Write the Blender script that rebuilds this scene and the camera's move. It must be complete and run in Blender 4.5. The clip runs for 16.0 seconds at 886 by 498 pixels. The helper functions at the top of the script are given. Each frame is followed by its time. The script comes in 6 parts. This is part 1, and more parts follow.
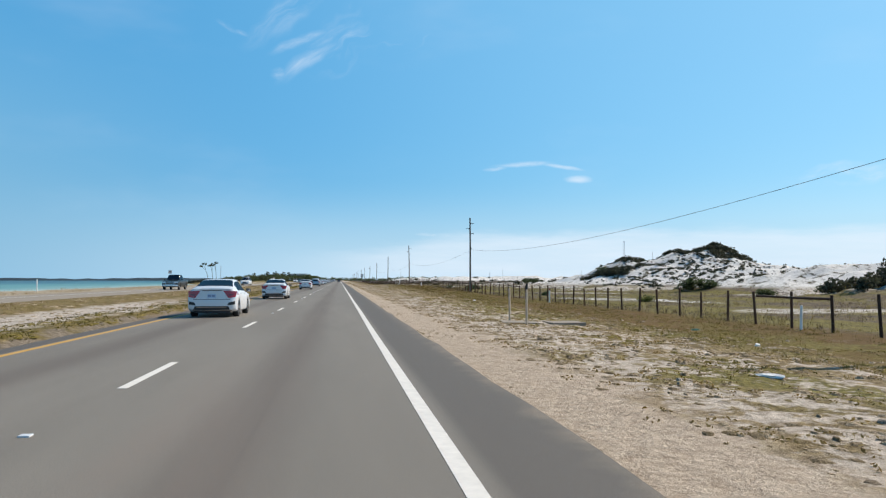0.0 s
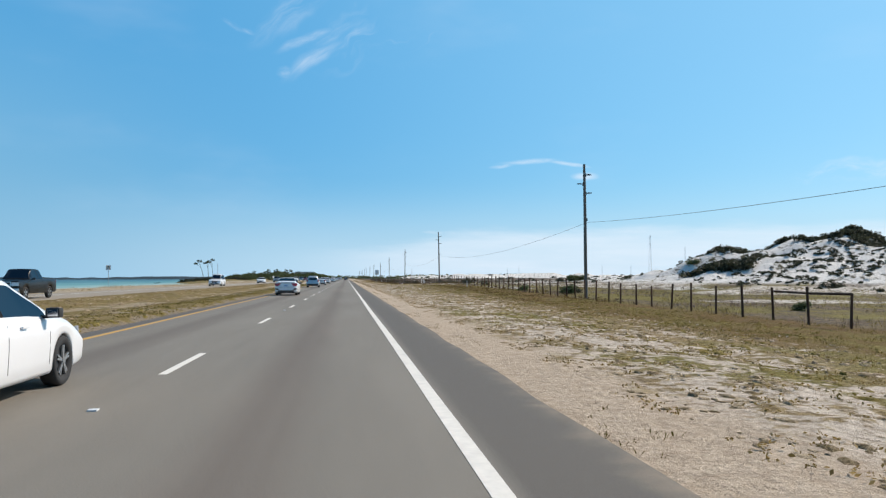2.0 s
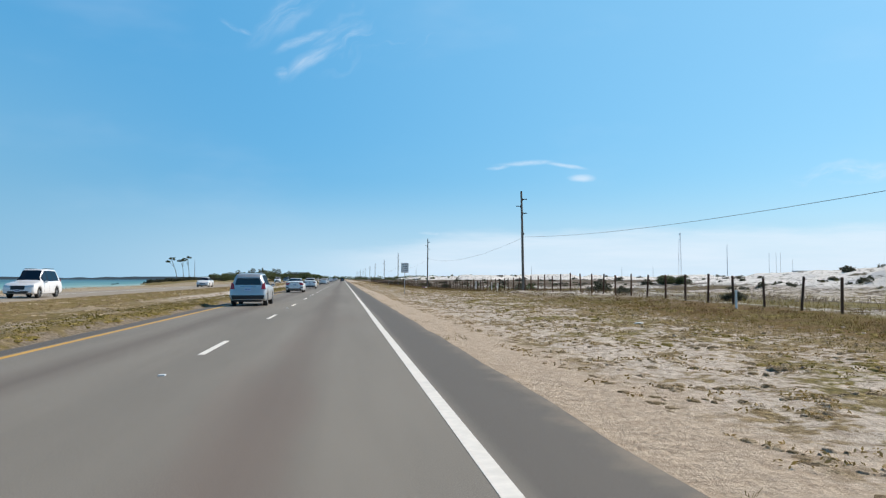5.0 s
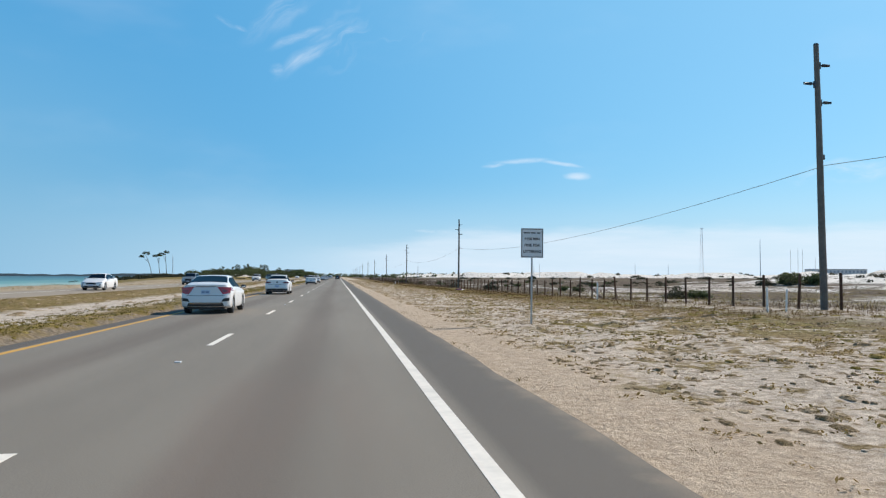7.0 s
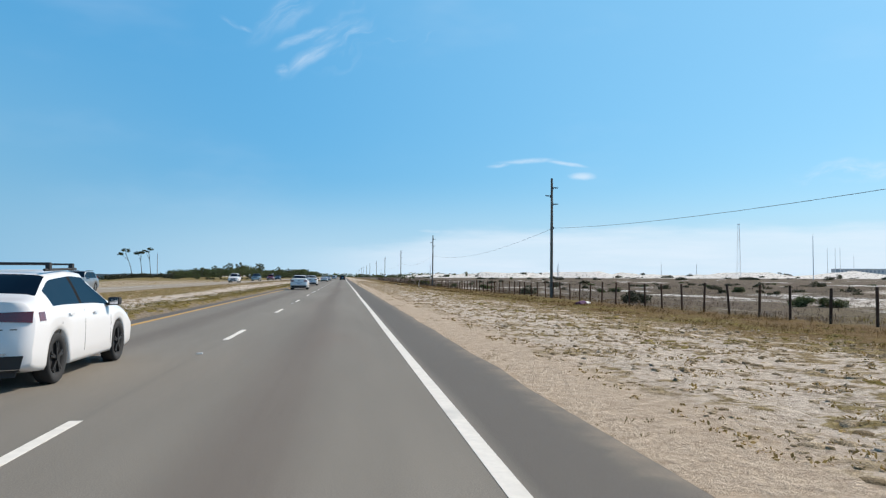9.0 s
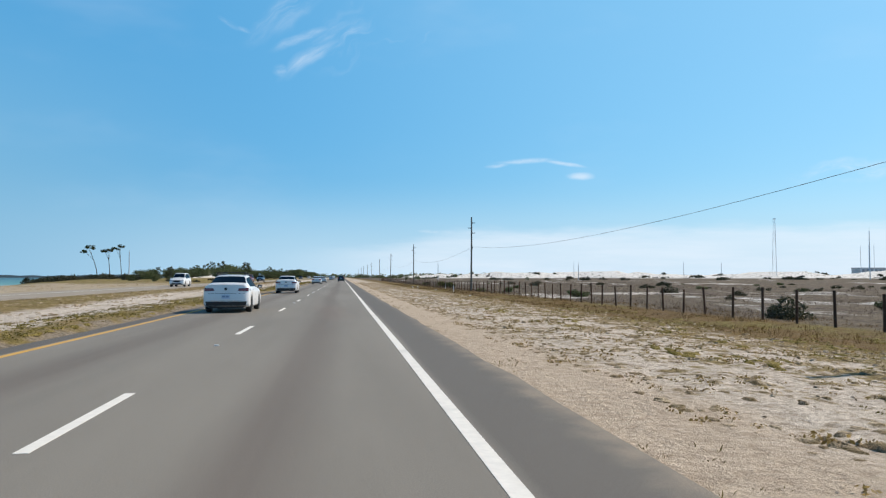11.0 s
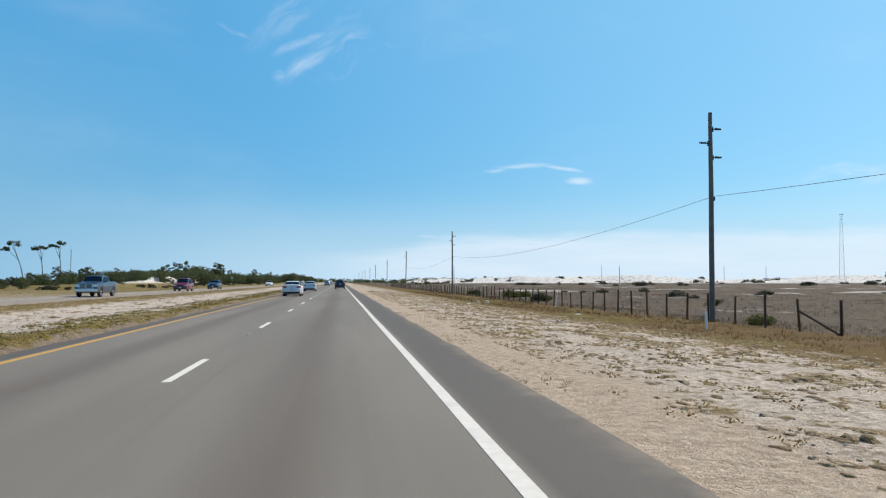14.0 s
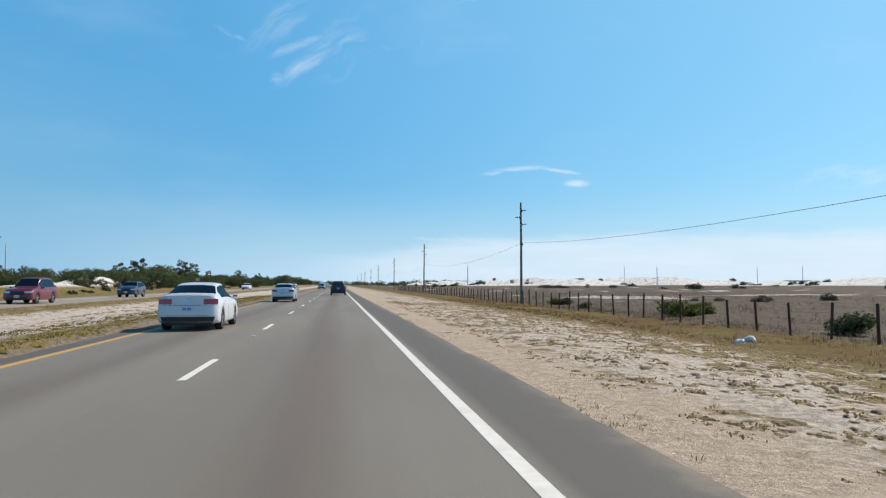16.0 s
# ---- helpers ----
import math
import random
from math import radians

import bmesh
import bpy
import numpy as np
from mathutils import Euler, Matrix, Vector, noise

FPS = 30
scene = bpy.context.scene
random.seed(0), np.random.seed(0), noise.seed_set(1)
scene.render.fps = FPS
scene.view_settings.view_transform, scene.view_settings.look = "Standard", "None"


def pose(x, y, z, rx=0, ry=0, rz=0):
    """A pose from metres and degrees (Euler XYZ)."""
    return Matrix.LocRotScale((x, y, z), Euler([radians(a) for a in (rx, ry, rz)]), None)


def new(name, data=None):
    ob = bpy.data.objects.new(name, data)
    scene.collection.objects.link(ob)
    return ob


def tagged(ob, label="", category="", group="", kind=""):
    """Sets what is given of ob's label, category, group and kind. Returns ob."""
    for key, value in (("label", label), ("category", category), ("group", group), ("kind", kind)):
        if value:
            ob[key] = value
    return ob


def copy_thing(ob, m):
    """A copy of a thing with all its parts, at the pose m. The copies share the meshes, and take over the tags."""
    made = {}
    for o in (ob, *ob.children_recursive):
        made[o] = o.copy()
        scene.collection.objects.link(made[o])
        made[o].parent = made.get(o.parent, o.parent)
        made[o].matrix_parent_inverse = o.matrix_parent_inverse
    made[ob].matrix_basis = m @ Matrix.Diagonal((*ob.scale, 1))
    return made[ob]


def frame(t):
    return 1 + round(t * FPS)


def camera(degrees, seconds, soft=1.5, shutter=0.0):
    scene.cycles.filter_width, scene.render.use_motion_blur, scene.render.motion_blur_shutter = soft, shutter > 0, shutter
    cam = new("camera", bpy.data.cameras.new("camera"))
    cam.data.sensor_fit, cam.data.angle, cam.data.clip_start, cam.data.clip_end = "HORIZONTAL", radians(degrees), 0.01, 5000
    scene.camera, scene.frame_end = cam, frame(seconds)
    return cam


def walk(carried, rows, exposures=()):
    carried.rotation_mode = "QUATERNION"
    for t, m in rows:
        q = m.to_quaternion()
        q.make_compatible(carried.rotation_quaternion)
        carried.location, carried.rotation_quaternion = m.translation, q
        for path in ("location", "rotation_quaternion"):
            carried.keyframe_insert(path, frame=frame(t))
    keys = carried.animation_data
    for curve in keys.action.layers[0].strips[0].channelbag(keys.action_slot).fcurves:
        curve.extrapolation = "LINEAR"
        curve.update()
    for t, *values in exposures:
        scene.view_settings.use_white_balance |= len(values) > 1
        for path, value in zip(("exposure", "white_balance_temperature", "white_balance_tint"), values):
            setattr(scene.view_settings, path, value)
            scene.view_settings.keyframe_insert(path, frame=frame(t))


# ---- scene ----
# the drive: seconds, metres across and along the road, tilt, lean and turn in degrees
PATH = [
    (0.0, 0.00, 0.00, 2.39, -0.00, -7.97),
    (0.5, -0.03, 12.13, 2.27, 0.01, -7.65),
    (1.0, -0.06, 24.06, 2.26, -0.07, -7.56),
    (1.5, -0.09, 35.86, 2.27, -0.21, -7.58),
    (2.0, -0.11, 47.58, 2.21, 0.20, -7.46),
    (2.5, -0.13, 59.26, 2.30, 0.08, -7.56),
    (3.0, -0.15, 70.94, 2.53, 0.10, -7.55),
    (3.5, -0.16, 82.62, 2.25, 0.24, -7.42),
    (4.0, -0.17, 94.33, 2.16, 0.14, -7.51),
    (5.00, -0.19, 117.87, 2.30, 0.00, -7.72),
    (5.75, -0.20, 135.63, 2.40, 0.00, -7.87),
    (6.5, -0.21, 153.45, 2.50, -0.02, -8.03),
    (7.0, -0.22, 165.35, 2.12, -0.14, -8.08),
    (7.5, -0.22, 177.25, 2.28, 0.01, -8.13),
    (8.0, -0.22, 189.14, 2.44, 0.10, -7.80),
    (8.5, -0.23, 200.99, 2.35, 0.06, -7.59),
    (9.0, -0.23, 212.81, 2.13, -0.14, -7.70),
    (10.00, -0.24, 236.28, 2.14, 0.00, -7.75),
    (10.75, -0.25, 253.72, 2.15, 0.00, -7.79),
    (11.5, -0.27, 271.03, 2.16, 0.02, -7.83),
    (12.0, -0.28, 282.51, 2.18, -0.02, -7.84),
    (12.5, -0.30, 293.96, 2.23, -0.02, -7.85),
    (13.0, -0.32, 305.41, 2.53, -0.12, -7.90),
    (13.5, -0.34, 316.89, 2.33, -0.04, -7.87),
    (14.0, -0.37, 328.46, 2.52, 0.03, -7.91),
    (14.5, -0.40, 340.15, 2.32, 0.13, -7.95),
    (15.0, -0.43, 352.05, 2.15, 0.10, -7.99),
    (15.5, -0.47, 364.23, 2.12, -0.05, -8.14),
    (16.0, -0.52, 376.77, 2.71, 0.07, -8.12),
]
cam = camera(62.0, 16.0, soft=1.25)
walk(cam, [(t, pose(x, y, 1.40, 90 + tilt, 0, turn) @ pose(0, 0, 0, 0, 0, -lean)) for t, x, y, tilt, lean, turn in PATH])

# ---- light ----
SUN_AZ, SUN_EL = 65.0, 40.0   # degrees to the right of the way ahead, and above the horizon
scene.view_settings.exposure = 0.0
sun = new("sun", bpy.data.lights.new("sun", "SUN"))
sun.data.energy, sun.data.angle, sun.data.color = 4.95, radians(0.53), (1.0, 0.90, 0.79)
sun.rotation_euler = Euler((radians(90 - SUN_EL), 0, radians(180 - SUN_AZ)))


class Nodes:
    """Short hand for building node trees."""

    def __init__(self, tree):
        self.tree = tree

    def add(self, kind, inputs=()):
        n = self.tree.nodes.new(kind)
        for key, v in dict(inputs).items():
            self.link(v, n.inputs[key])
        return n

    def link(self, v, socket):
        if isinstance(v, bpy.types.NodeSocket):
            self.tree.links.new(v, socket)
        elif isinstance(v, bpy.types.Node):
            self.tree.links.new(v.outputs[0], socket)
        else:
            if socket.type == "RGBA" and len(v) == 3:
                v = (*v, 1)
            socket.default_value = v

    def math(self, op, a, b=0.0, c=None):
        n = self.tree.nodes.new("ShaderNodeMath")
        n.operation = op
        self.link(a, n.inputs[0]), self.link(b, n.inputs[1])
        if c is not None:
            self.link(c, n.inputs[2])
        return n.outputs[0]

    def vmath(self, op, a, b=(0, 0, 0)):
        n = self.tree.nodes.new("ShaderNodeVectorMath")
        n.operation = op
        self.link(a, n.inputs[0]), self.link(b, n.inputs[1])
        return n.outputs["Value"] if op in ("DOT_PRODUCT", "LENGTH") else n.outputs[0]

    def step(self, v, lo, hi):
        n = self.tree.nodes.new("ShaderNodeMapRange")
        n.interpolation_type = "SMOOTHSTEP"
        self.link(v, n.inputs[0])
        n.inputs[1].default_value, n.inputs[2].default_value = lo, hi
        return n.outputs[0]

    def noise(self, where, scale, detail=4.0, rough=0.55, warp=0.0):
        n = self.tree.nodes.new("ShaderNodeTexNoise")
        self.link(where, n.inputs["Vector"])
        n.inputs["Scale"].default_value, n.inputs["Detail"].default_value = scale, detail
        n.inputs["Roughness"].default_value, n.inputs["Distortion"].default_value = rough, warp
        return n.outputs[0]

    def mix(self, f, a, b):
        n = self.tree.nodes.new("ShaderNodeMix")
        n.data_type = "RGBA"
        self.link(f, n.inputs[0]), self.link(a, n.inputs[6]), self.link(b, n.inputs[7])
        return n.outputs[2]

    def stretch(self, where, sx, sy, sz, rot=0.0):
        n = self.tree.nodes.new("ShaderNodeMapping")
        self.link(where, n.inputs[0])
        n.inputs["Scale"].default_value = (sx, sy, sz)
        n.inputs["Rotation"].default_value = (0, 0, rot)
        return n.outputs[0]


world = bpy.data.worlds.new("sky")
scene.world = world
world.use_nodes = True
w = Nodes(world.node_tree)
background = world.node_tree.nodes["Background"]
sky = world.node_tree.nodes.new("ShaderNodeTexSky")
sky.sky_type, sky.sun_disc = "NISHITA", False
sky.sun_elevation, sky.sun_rotation = radians(SUN_EL), radians(SUN_AZ)
sky.altitude, sky.air_density, sky.dust_density, sky.ozone_density = 0, 1.0, 0.6, 2.5
toward = w.add("ShaderNodeTexCoord").outputs["Generated"]
axes = w.add("ShaderNodeSeparateXYZ", {0: toward})
# angles across (to the right of the way ahead) and up, in degrees
across = w.math("MULTIPLY", w.math("ARCTAN2", axes.outputs[0], axes.outputs[1]), 57.2958)
up = w.math("MULTIPLY", w.math("ARCSINE", axes.outputs[2]), 57.2958)
flat = w.add("ShaderNodeCombineXYZ", {0: across, 1: up}).outputs[0]


def wisp(at, size, lean, streak, lo, hi, seed):
    """A patch of thin cloud round the direction at (degrees across and up), with streaks along its length."""
    off = w.vmath("SUBTRACT", flat, (*at, 0))
    spin = w.tree.nodes.new("ShaderNodeVectorRotate")
    spin.rotation_type = "Z_AXIS"
    w.link(off, spin.inputs["Vector"])
    spin.inputs["Angle"].default_value = radians(-lean)
    local = spin.outputs[0]
    bend = w.noise(w.vmath("ADD", local, (seed, seed, 0)), 0.35, 2.0)
    ax = w.add("ShaderNodeSeparateXYZ", {0: local})
    v = w.math("ADD", ax.outputs[1], w.math("MULTIPLY", w.math("SUBTRACT", bend, 0.5), size[1] * 1.6))
    d = w.math("ADD", w.math("POWER", w.math("ABSOLUTE", w.math("DIVIDE", ax.outputs[0], size[0])), 2.0),
               w.math("POWER", w.math("ABSOLUTE", w.math("DIVIDE", v, size[1])), 2.0))
    body = w.math("SUBTRACT", 1.0, w.step(w.math("POWER", d, 0.6), 0.0, 1.0))
    grain = w.noise(w.add("ShaderNodeCombineXYZ", {0: w.math("DIVIDE", ax.outputs[0], streak), 1: v, 2: seed}).outputs[0], 0.9, 5.0, 0.6)
    return w.math("MULTIPLY", body, w.step(grain, lo, hi))
cloud = None
for at, size, lean, streak, lo, hi, seed in (
        ((-3.16, 17.76), (3.0, 0.5), 22, 4, 0.3, 0.85, 1),
        ((-1.25, 18.17), (3.2, 0.75), 30, 5, 0.36, 0.95, 3),
        ((-2.53, 16.45), (3.4, 0.75), 36, 5, 0.3, 0.9, 4),
        ((-4.76, 15.45), (0.75, 0.55), 20, 2, 0.3, 0.95, 5),
        ((-4.43, 19.46), (4.4, 1.3), 36, 6, 0.34, 0.95, 7),
        ((-7.41, 18.09), (0.9, 0.24), -11, 3, 0.35, 0.95, 9),
        ((-8.55, 18.49), (1.3, 0.28), -24, 3, 0.4, 1.0, 10),
        ((-0.18, 17.76), (4.6, 2.4), 32, 5, 0.42, 1.0, 11),
        ((6.8, 19.38), (9, 3), 25, 7, 0.55, 1.1, 12),
        ((14.23, 8.86), (3.2, 0.26), 2, 3.5, 0.22, 0.7, 13),
        ((17.25, 8.6), (2.2, 0.22), -9, 3.5, 0.25, 0.7, 14),
        ((18.44, 7.73), (1.35, 0.42), 0, 2.5, 0.2, 0.62, 15),
        ((12.06, 8.6), (1.2, 0.22), 4, 3, 0.2, 0.7, 16),
        ((7.32, 3.49), (1.8, 0.2), -3, 3, 0.34, 0.7, 17),
        ((36.6, 7.25), (4.5, 0.9), 4, 3, 0.4, 0.8, 19)):
    one = wisp(at, size, lean, streak, lo, hi, seed)
    cloud = one if cloud is None else w.math("MAXIMUM", cloud, one)
# the pale bank low over the horizon, rising to the right
bank_top = w.math("ADD", 2.3, w.math("MULTIPLY", w.step(across, -1.0, 13.0), 1.5))
ragged = w.math("MULTIPLY", w.math("SUBTRACT", w.noise(w.stretch(flat, 0.16, 0.9, 1), 1.0, 5.0, 0.6), 0.5), 1.8)
bank = w.step(w.math("ADD", w.math("SUBTRACT", bank_top, up), ragged), -0.4, 1.0)
bank = w.math("MULTIPLY", bank, w.step(across, -6.0, 8.0))
bank = w.math("MULTIPLY", bank, w.math("ADD", 0.68, w.math("MULTIPLY", w.step(w.noise(w.stretch(flat, 0.09, 0.8, 1, 0.05), 1.0, 5.0, 0.6), 0.32, 0.72), 0.34)))
veil = w.noise(w.stretch(flat, 0.05, 0.14, 1, 0.6), 1.0, 4.0, 0.55)
cover = w.math("MAXIMUM", w.math("MULTIPLY", cloud, 0.62), w.math("MULTIPLY", bank, 0.62))
cover = w.math("MAXIMUM", cover, w.math("MULTIPLY", w.step(veil, 0.5, 0.95), 0.18))
vivid = w.tree.nodes.new("ShaderNodeHueSaturation")
vivid.inputs["Hue"].default_value, vivid.inputs["Saturation"].default_value, vivid.inputs["Value"].default_value = 0.49, 1.5, 1.1
w.link(sky.outputs[0], vivid.inputs["Color"])
# thin haze evens the blue out, paler towards the sun and the horizon
sunward = w.vmath("DOT_PRODUCT", toward, (math.sin(radians(SUN_AZ)) * math.cos(radians(SUN_EL)), math.cos(radians(SUN_AZ)) * math.cos(radians(SUN_EL)), math.sin(radians(SUN_EL))))
haze = w.mix(w.step(sunward, 0.25, 0.95), (1.15, 4.0, 7.2), (2.9, 6.2, 8.9))
blue = w.mix(0.68, vivid.outputs[0], haze)
low = w.math("MULTIPLY", w.math("SUBTRACT", 1.0, w.step(up, -1.5, 8.0)), 0.85)
blue = w.mix(low, blue, (4.9, 7.0, 8.6))
blue = w.mix(w.math("MULTIPLY", w.step(up, 21.5, 48.0), 0.93), blue, (0.16, 0.55, 1.35))
away = w.math("MULTIPLY", w.step(w.math("MULTIPLY", across, -1.0), 0.0, 30.0), w.math("SUBTRACT", 1.0, w.step(up, 2.0, 22.0)))
blue = w.mix(w.math("MULTIPLY", away, 0.8), blue, (2.0, 4.3, 6.3))
sky_colour = w.mix(cover, blue, (7.6, 8.3, 9.2))
w.link(sky_colour, background.inputs[0])
background.inputs[1].default_value = 0.112

# ---- materials ----
def material(name):
    m = bpy.data.materials.new(name)
    m.use_nodes = True
    n = Nodes(m.node_tree)
    return m, n, m.node_tree.nodes["Principled BSDF"]


def bump(n, bsdf, height, strength, distance):
    b = n.add("ShaderNodeBump", {"Height": height, "Strength": strength, "Distance": distance})
    n.link(b.outputs[0], bsdf.inputs["Normal"])


def plain(name, colour, rough=0.5, metal=0.0, vary=0.15, scale=8.0, relief=0.0, coat=0.0, by_object=0.0, dirt=None):
    """A surface with grain and wear at two scales, in the thing's own coordinates."""
    m, n, b = material(name)
    where = n.add("ShaderNodeTexCoord").outputs["Object"]
    fine, coarse = n.noise(where, scale * 6, 5.0), n.noise(where, scale, 3.0)
    f = n.math("ADD", n.math("MULTIPLY", fine, 0.5), n.math("MULTIPLY", coarse, 0.5))
    if by_object:
        f = n.math("ADD", f, n.math("MULTIPLY", n.math("SUBTRACT", n.add("ShaderNodeObjectInfo").outputs["Random"], 0.5), by_object))
    f = n.step(f, 0.25, 0.75)
    dark, light = tuple(c * (1 - vary) for c in colour), tuple(min(1, c * (1 + vary)) for c in colour)
    col = n.mix(f, dark, light)
    if dirt:
        col = n.mix(n.math("MULTIPLY", n.step(coarse, 0.45, 0.8), 0.5), col, dirt)
    n.link(col, b.inputs["Base Color"])
    n.link(n.math("ADD", rough - 0.06, n.math("MULTIPLY", fine, 0.12)), b.inputs["Roughness"])
    b.inputs["Metallic"].default_value = metal
    b.inputs["Coat Weight"].default_value = coat
    b.inputs["Coat Roughness"].default_value = 0.04
    if relief:
        bump(n, b, fine, 0.5, relief)
    return m


def asphalt_material():
    m, n, b = material("asphalt")
    where = n.add("ShaderNodeTexCoord").outputs["Object"]
    ax = n.add("ShaderNodeSeparateXYZ", {0: where})
    grit = n.noise(where, 90.0, 3.0, 0.7)
    blotch = n.noise(n.stretch(where, 1, 0.10, 1), 0.5, 5.0, 0.6)
    wander = n.math("MULTIPLY", n.math("SUBTRACT", n.noise(n.stretch(where, 0.2, 0.03, 1), 1.0, 3.0), 0.5), 0.5)
    x = n.math("ADD", ax.outputs[0], wander)
    streak = n.noise(n.stretch(where, 3.0, 0.02, 1), 1.0, 5.0, 0.6)
    col = n.mix(n.step(blotch, 0.3, 0.75), (0.205, 0.184, 0.153), (0.262, 0.236, 0.196))
    # worn paths of the wheels and the oily middle of each lane
    oil = None
    for centre in (-4.6, -0.94):
        o = n.math("SUBTRACT", 1.0, n.step(n.math("ABSOLUTE", n.math("SUBTRACT", x, centre)), 0.05, 0.75))
        oil = o if oil is None else n.math("MAXIMUM", oil, o)
    col = n.mix(n.math("MULTIPLY", oil, n.math("ADD", 0.2, n.math("MULTIPLY", streak, 0.6))), col, (0.128, 0.096, 0.076))
    side = n.step(x, 0.95, 1.15)
    col = n.mix(n.math("MULTIPLY", side, 0.75), col, (0.098, 0.086, 0.074))
    col = n.mix(n.math("MULTIPLY", n.step(streak, 0.6, 0.8), 0.2), col, (0.10, 0.095, 0.09))
    # blown sand along the outer edge
    sandy = n.math("MULTIPLY", n.step(n.math("ADD", x, n.math("MULTIPLY", n.noise(where, 1.7, 5.0, 0.65), 0.9)), 2.2, 2.9), 0.8)
    col = n.mix(sandy, col, (0.36, 0.29, 0.21))
    rust = n.math("MULTIPLY", n.step(n.noise(n.stretch(where, 0.8, 0.09, 1), 0.6, 4.0, 0.6), 0.52, 0.68), n.math("SUBTRACT", 1.0, n.step(n.math("ABSOLUTE", n.math("SUBTRACT", x, -0.9)), 0.6, 1.5)))
    col = n.mix(n.math("MULTIPLY", rust, 0.25), col, (0.215, 0.150, 0.118))
    col = n.mix(n.math("MULTIPLY", n.step(n.math("MULTIPLY", ax.outputs[0], -1.0), 6.27, 6.33), 0.7), col, (0.075, 0.066, 0.058))
    spot = n.mix(n.step(grit, 0.35, 0.75), (0.72, 0.72, 0.72), (1.22, 1.22, 1.22))
    mul = n.tree.nodes.new("ShaderNodeMix")
    mul.data_type, mul.blend_type = "RGBA", "MULTIPLY"
    mul.inputs[0].default_value = 1.0
    n.link(col, mul.inputs[6]), n.link(spot, mul.inputs[7])
    n.link(mul.outputs[2], b.inputs["Base Color"])
    b.inputs["Roughness"].default_value = 0.82
    bump(n, b, grit, 0.6, 0.006)
    return m


def ground_material():
    """Sand, patchy dry grass and scrub, laid out across the road as they lie in the place."""
    m, n, b = material("ground")
    where = n.add("ShaderNodeTexCoord").outputs["Object"]
    ax = n.add("ShaderNodeSeparateXYZ", {0: where})
    big = n.noise(n.stretch(where, 1, 0.45, 1), 0.16, 5.0, 0.6)
    mid = n.noise(n.stretch(where, 1, 0.6, 0.5), 0.9, 6.0, 0.62)
    fine = n.noise(where, 7.0, 6.0, 0.7)
    grit = n.noise(where, 60.0, 3.0, 0.7)
    crumb = n.noise(where, 3.2, 5.0, 0.65)
    x = n.math("ADD", ax.outputs[0], n.math("MULTIPLY", n.math("SUBTRACT", mid, 0.5), 2.6))
    y, z = ax.outputs[1], ax.outputs[2]
    sand = n.mix(n.step(fine, 0.3, 0.7), (0.42, 0.325, 0.235), (0.60, 0.49, 0.375))
    grey = n.mix(n.step(fine, 0.34, 0.66), (0.38, 0.31, 0.24), (0.70, 0.61, 0.51))
    straw = n.mix(n.step(fine, 0.36, 0.64), (0.15, 0.104, 0.046), (0.36, 0.27, 0.14))
    olive = n.mix(n.step(fine, 0.36, 0.64), (0.098, 0.084, 0.018), (0.26, 0.215, 0.058))
    white = n.mix(n.step(fine, 0.25, 0.75), (0.70, 0.67, 0.62), (0.84, 0.82, 0.79))
    brown = n.mix(n.step(fine, 0.3, 0.7), (0.060, 0.046, 0.034), (0.130, 0.100, 0.072))
    patch = n.math("ADD", n.math("MULTIPLY", mid, 0.6), n.math("MULTIPLY", big, 0.4))
    # verge: sand strip, bare and grassed patches, then grass up to the fence
    mottle = n.math("ADD", n.math("ADD", n.math("MULTIPLY", mid, 0.42), n.math("MULTIPLY", crumb, 0.38)), n.math("MULTIPLY", big, 0.2))
    verge = n.mix(n.step(n.math('ADD', n.math('ADD', mottle, n.math('MULTIPLY', n.math('SUBTRACT', n.step(x, 5.0, 12.5), 0.5), 0.085)), n.math('MULTIPLY', n.math('SUBTRACT', 1.0, n.step(y, 100.0, 170.0)), 0.03)), 0.47, 0.52), grey, n.mix(n.math('MULTIPLY', n.step(big, 0.45, 0.6), n.math('SUBTRACT', 1.0, n.math('MULTIPLY', n.step(y, 120.0, 260.0), 0.7))), straw, olive))
    clod = n.noise(where, 11.0, 4.0, 0.7)
    verge = n.mix(n.math("MULTIPLY", n.step(clod, 0.60, 0.68), 0.75), verge, (0.10, 0.078, 0.045))
    verge = n.mix(n.math("MULTIPLY", n.step(clod, 0.36, 0.30), 0.6), verge, (0.74, 0.66, 0.57))
    right = n.mix(n.step(x, 3.3, 4.6), sand, verge)
    grassy = n.mix(n.step(mottle, 0.42, 0.62), (0.128, 0.072, 0.018), n.mix(n.step(big, 0.45, 0.6), (0.155, 0.094, 0.022), olive))
    right = n.mix(n.math("MULTIPLY", n.step(x, 10.0, 13.0), 0.9), right, grassy)
    # bare sand pans in the flat field beyond the fence: across, along, half widths
    near_x = n.math("ADD", ax.outputs[0], n.math("MULTIPLY", n.math("SUBTRACT", mid, 0.5), 5.0))
    near_y = n.math("ADD", y, n.math("MULTIPLY", n.math("SUBTRACT", crumb, 0.5), 9.0))
    pans = None
    for px, py, rx, ry in ((20.8, 334, 3.0, 10), (33, 340, 7, 5), (28.5, 41, 5, 3.5), (55, 80, 9, 4), (33, 97, 8, 3.5), (20, 181, 4.5, 13), (20, 212, 3.5, 10), (26, 231, 6, 9), (45, 258, 14, 12), (67, 280, 14, 10), (17.6, 343, 1.8, 7), (39, 474, 9, 8), (73, 488, 16, 8), (52, 120, 16, 14), (58, 205, 18, 16), (45, 160, 14, 12), (94, 444, 12, 8)):
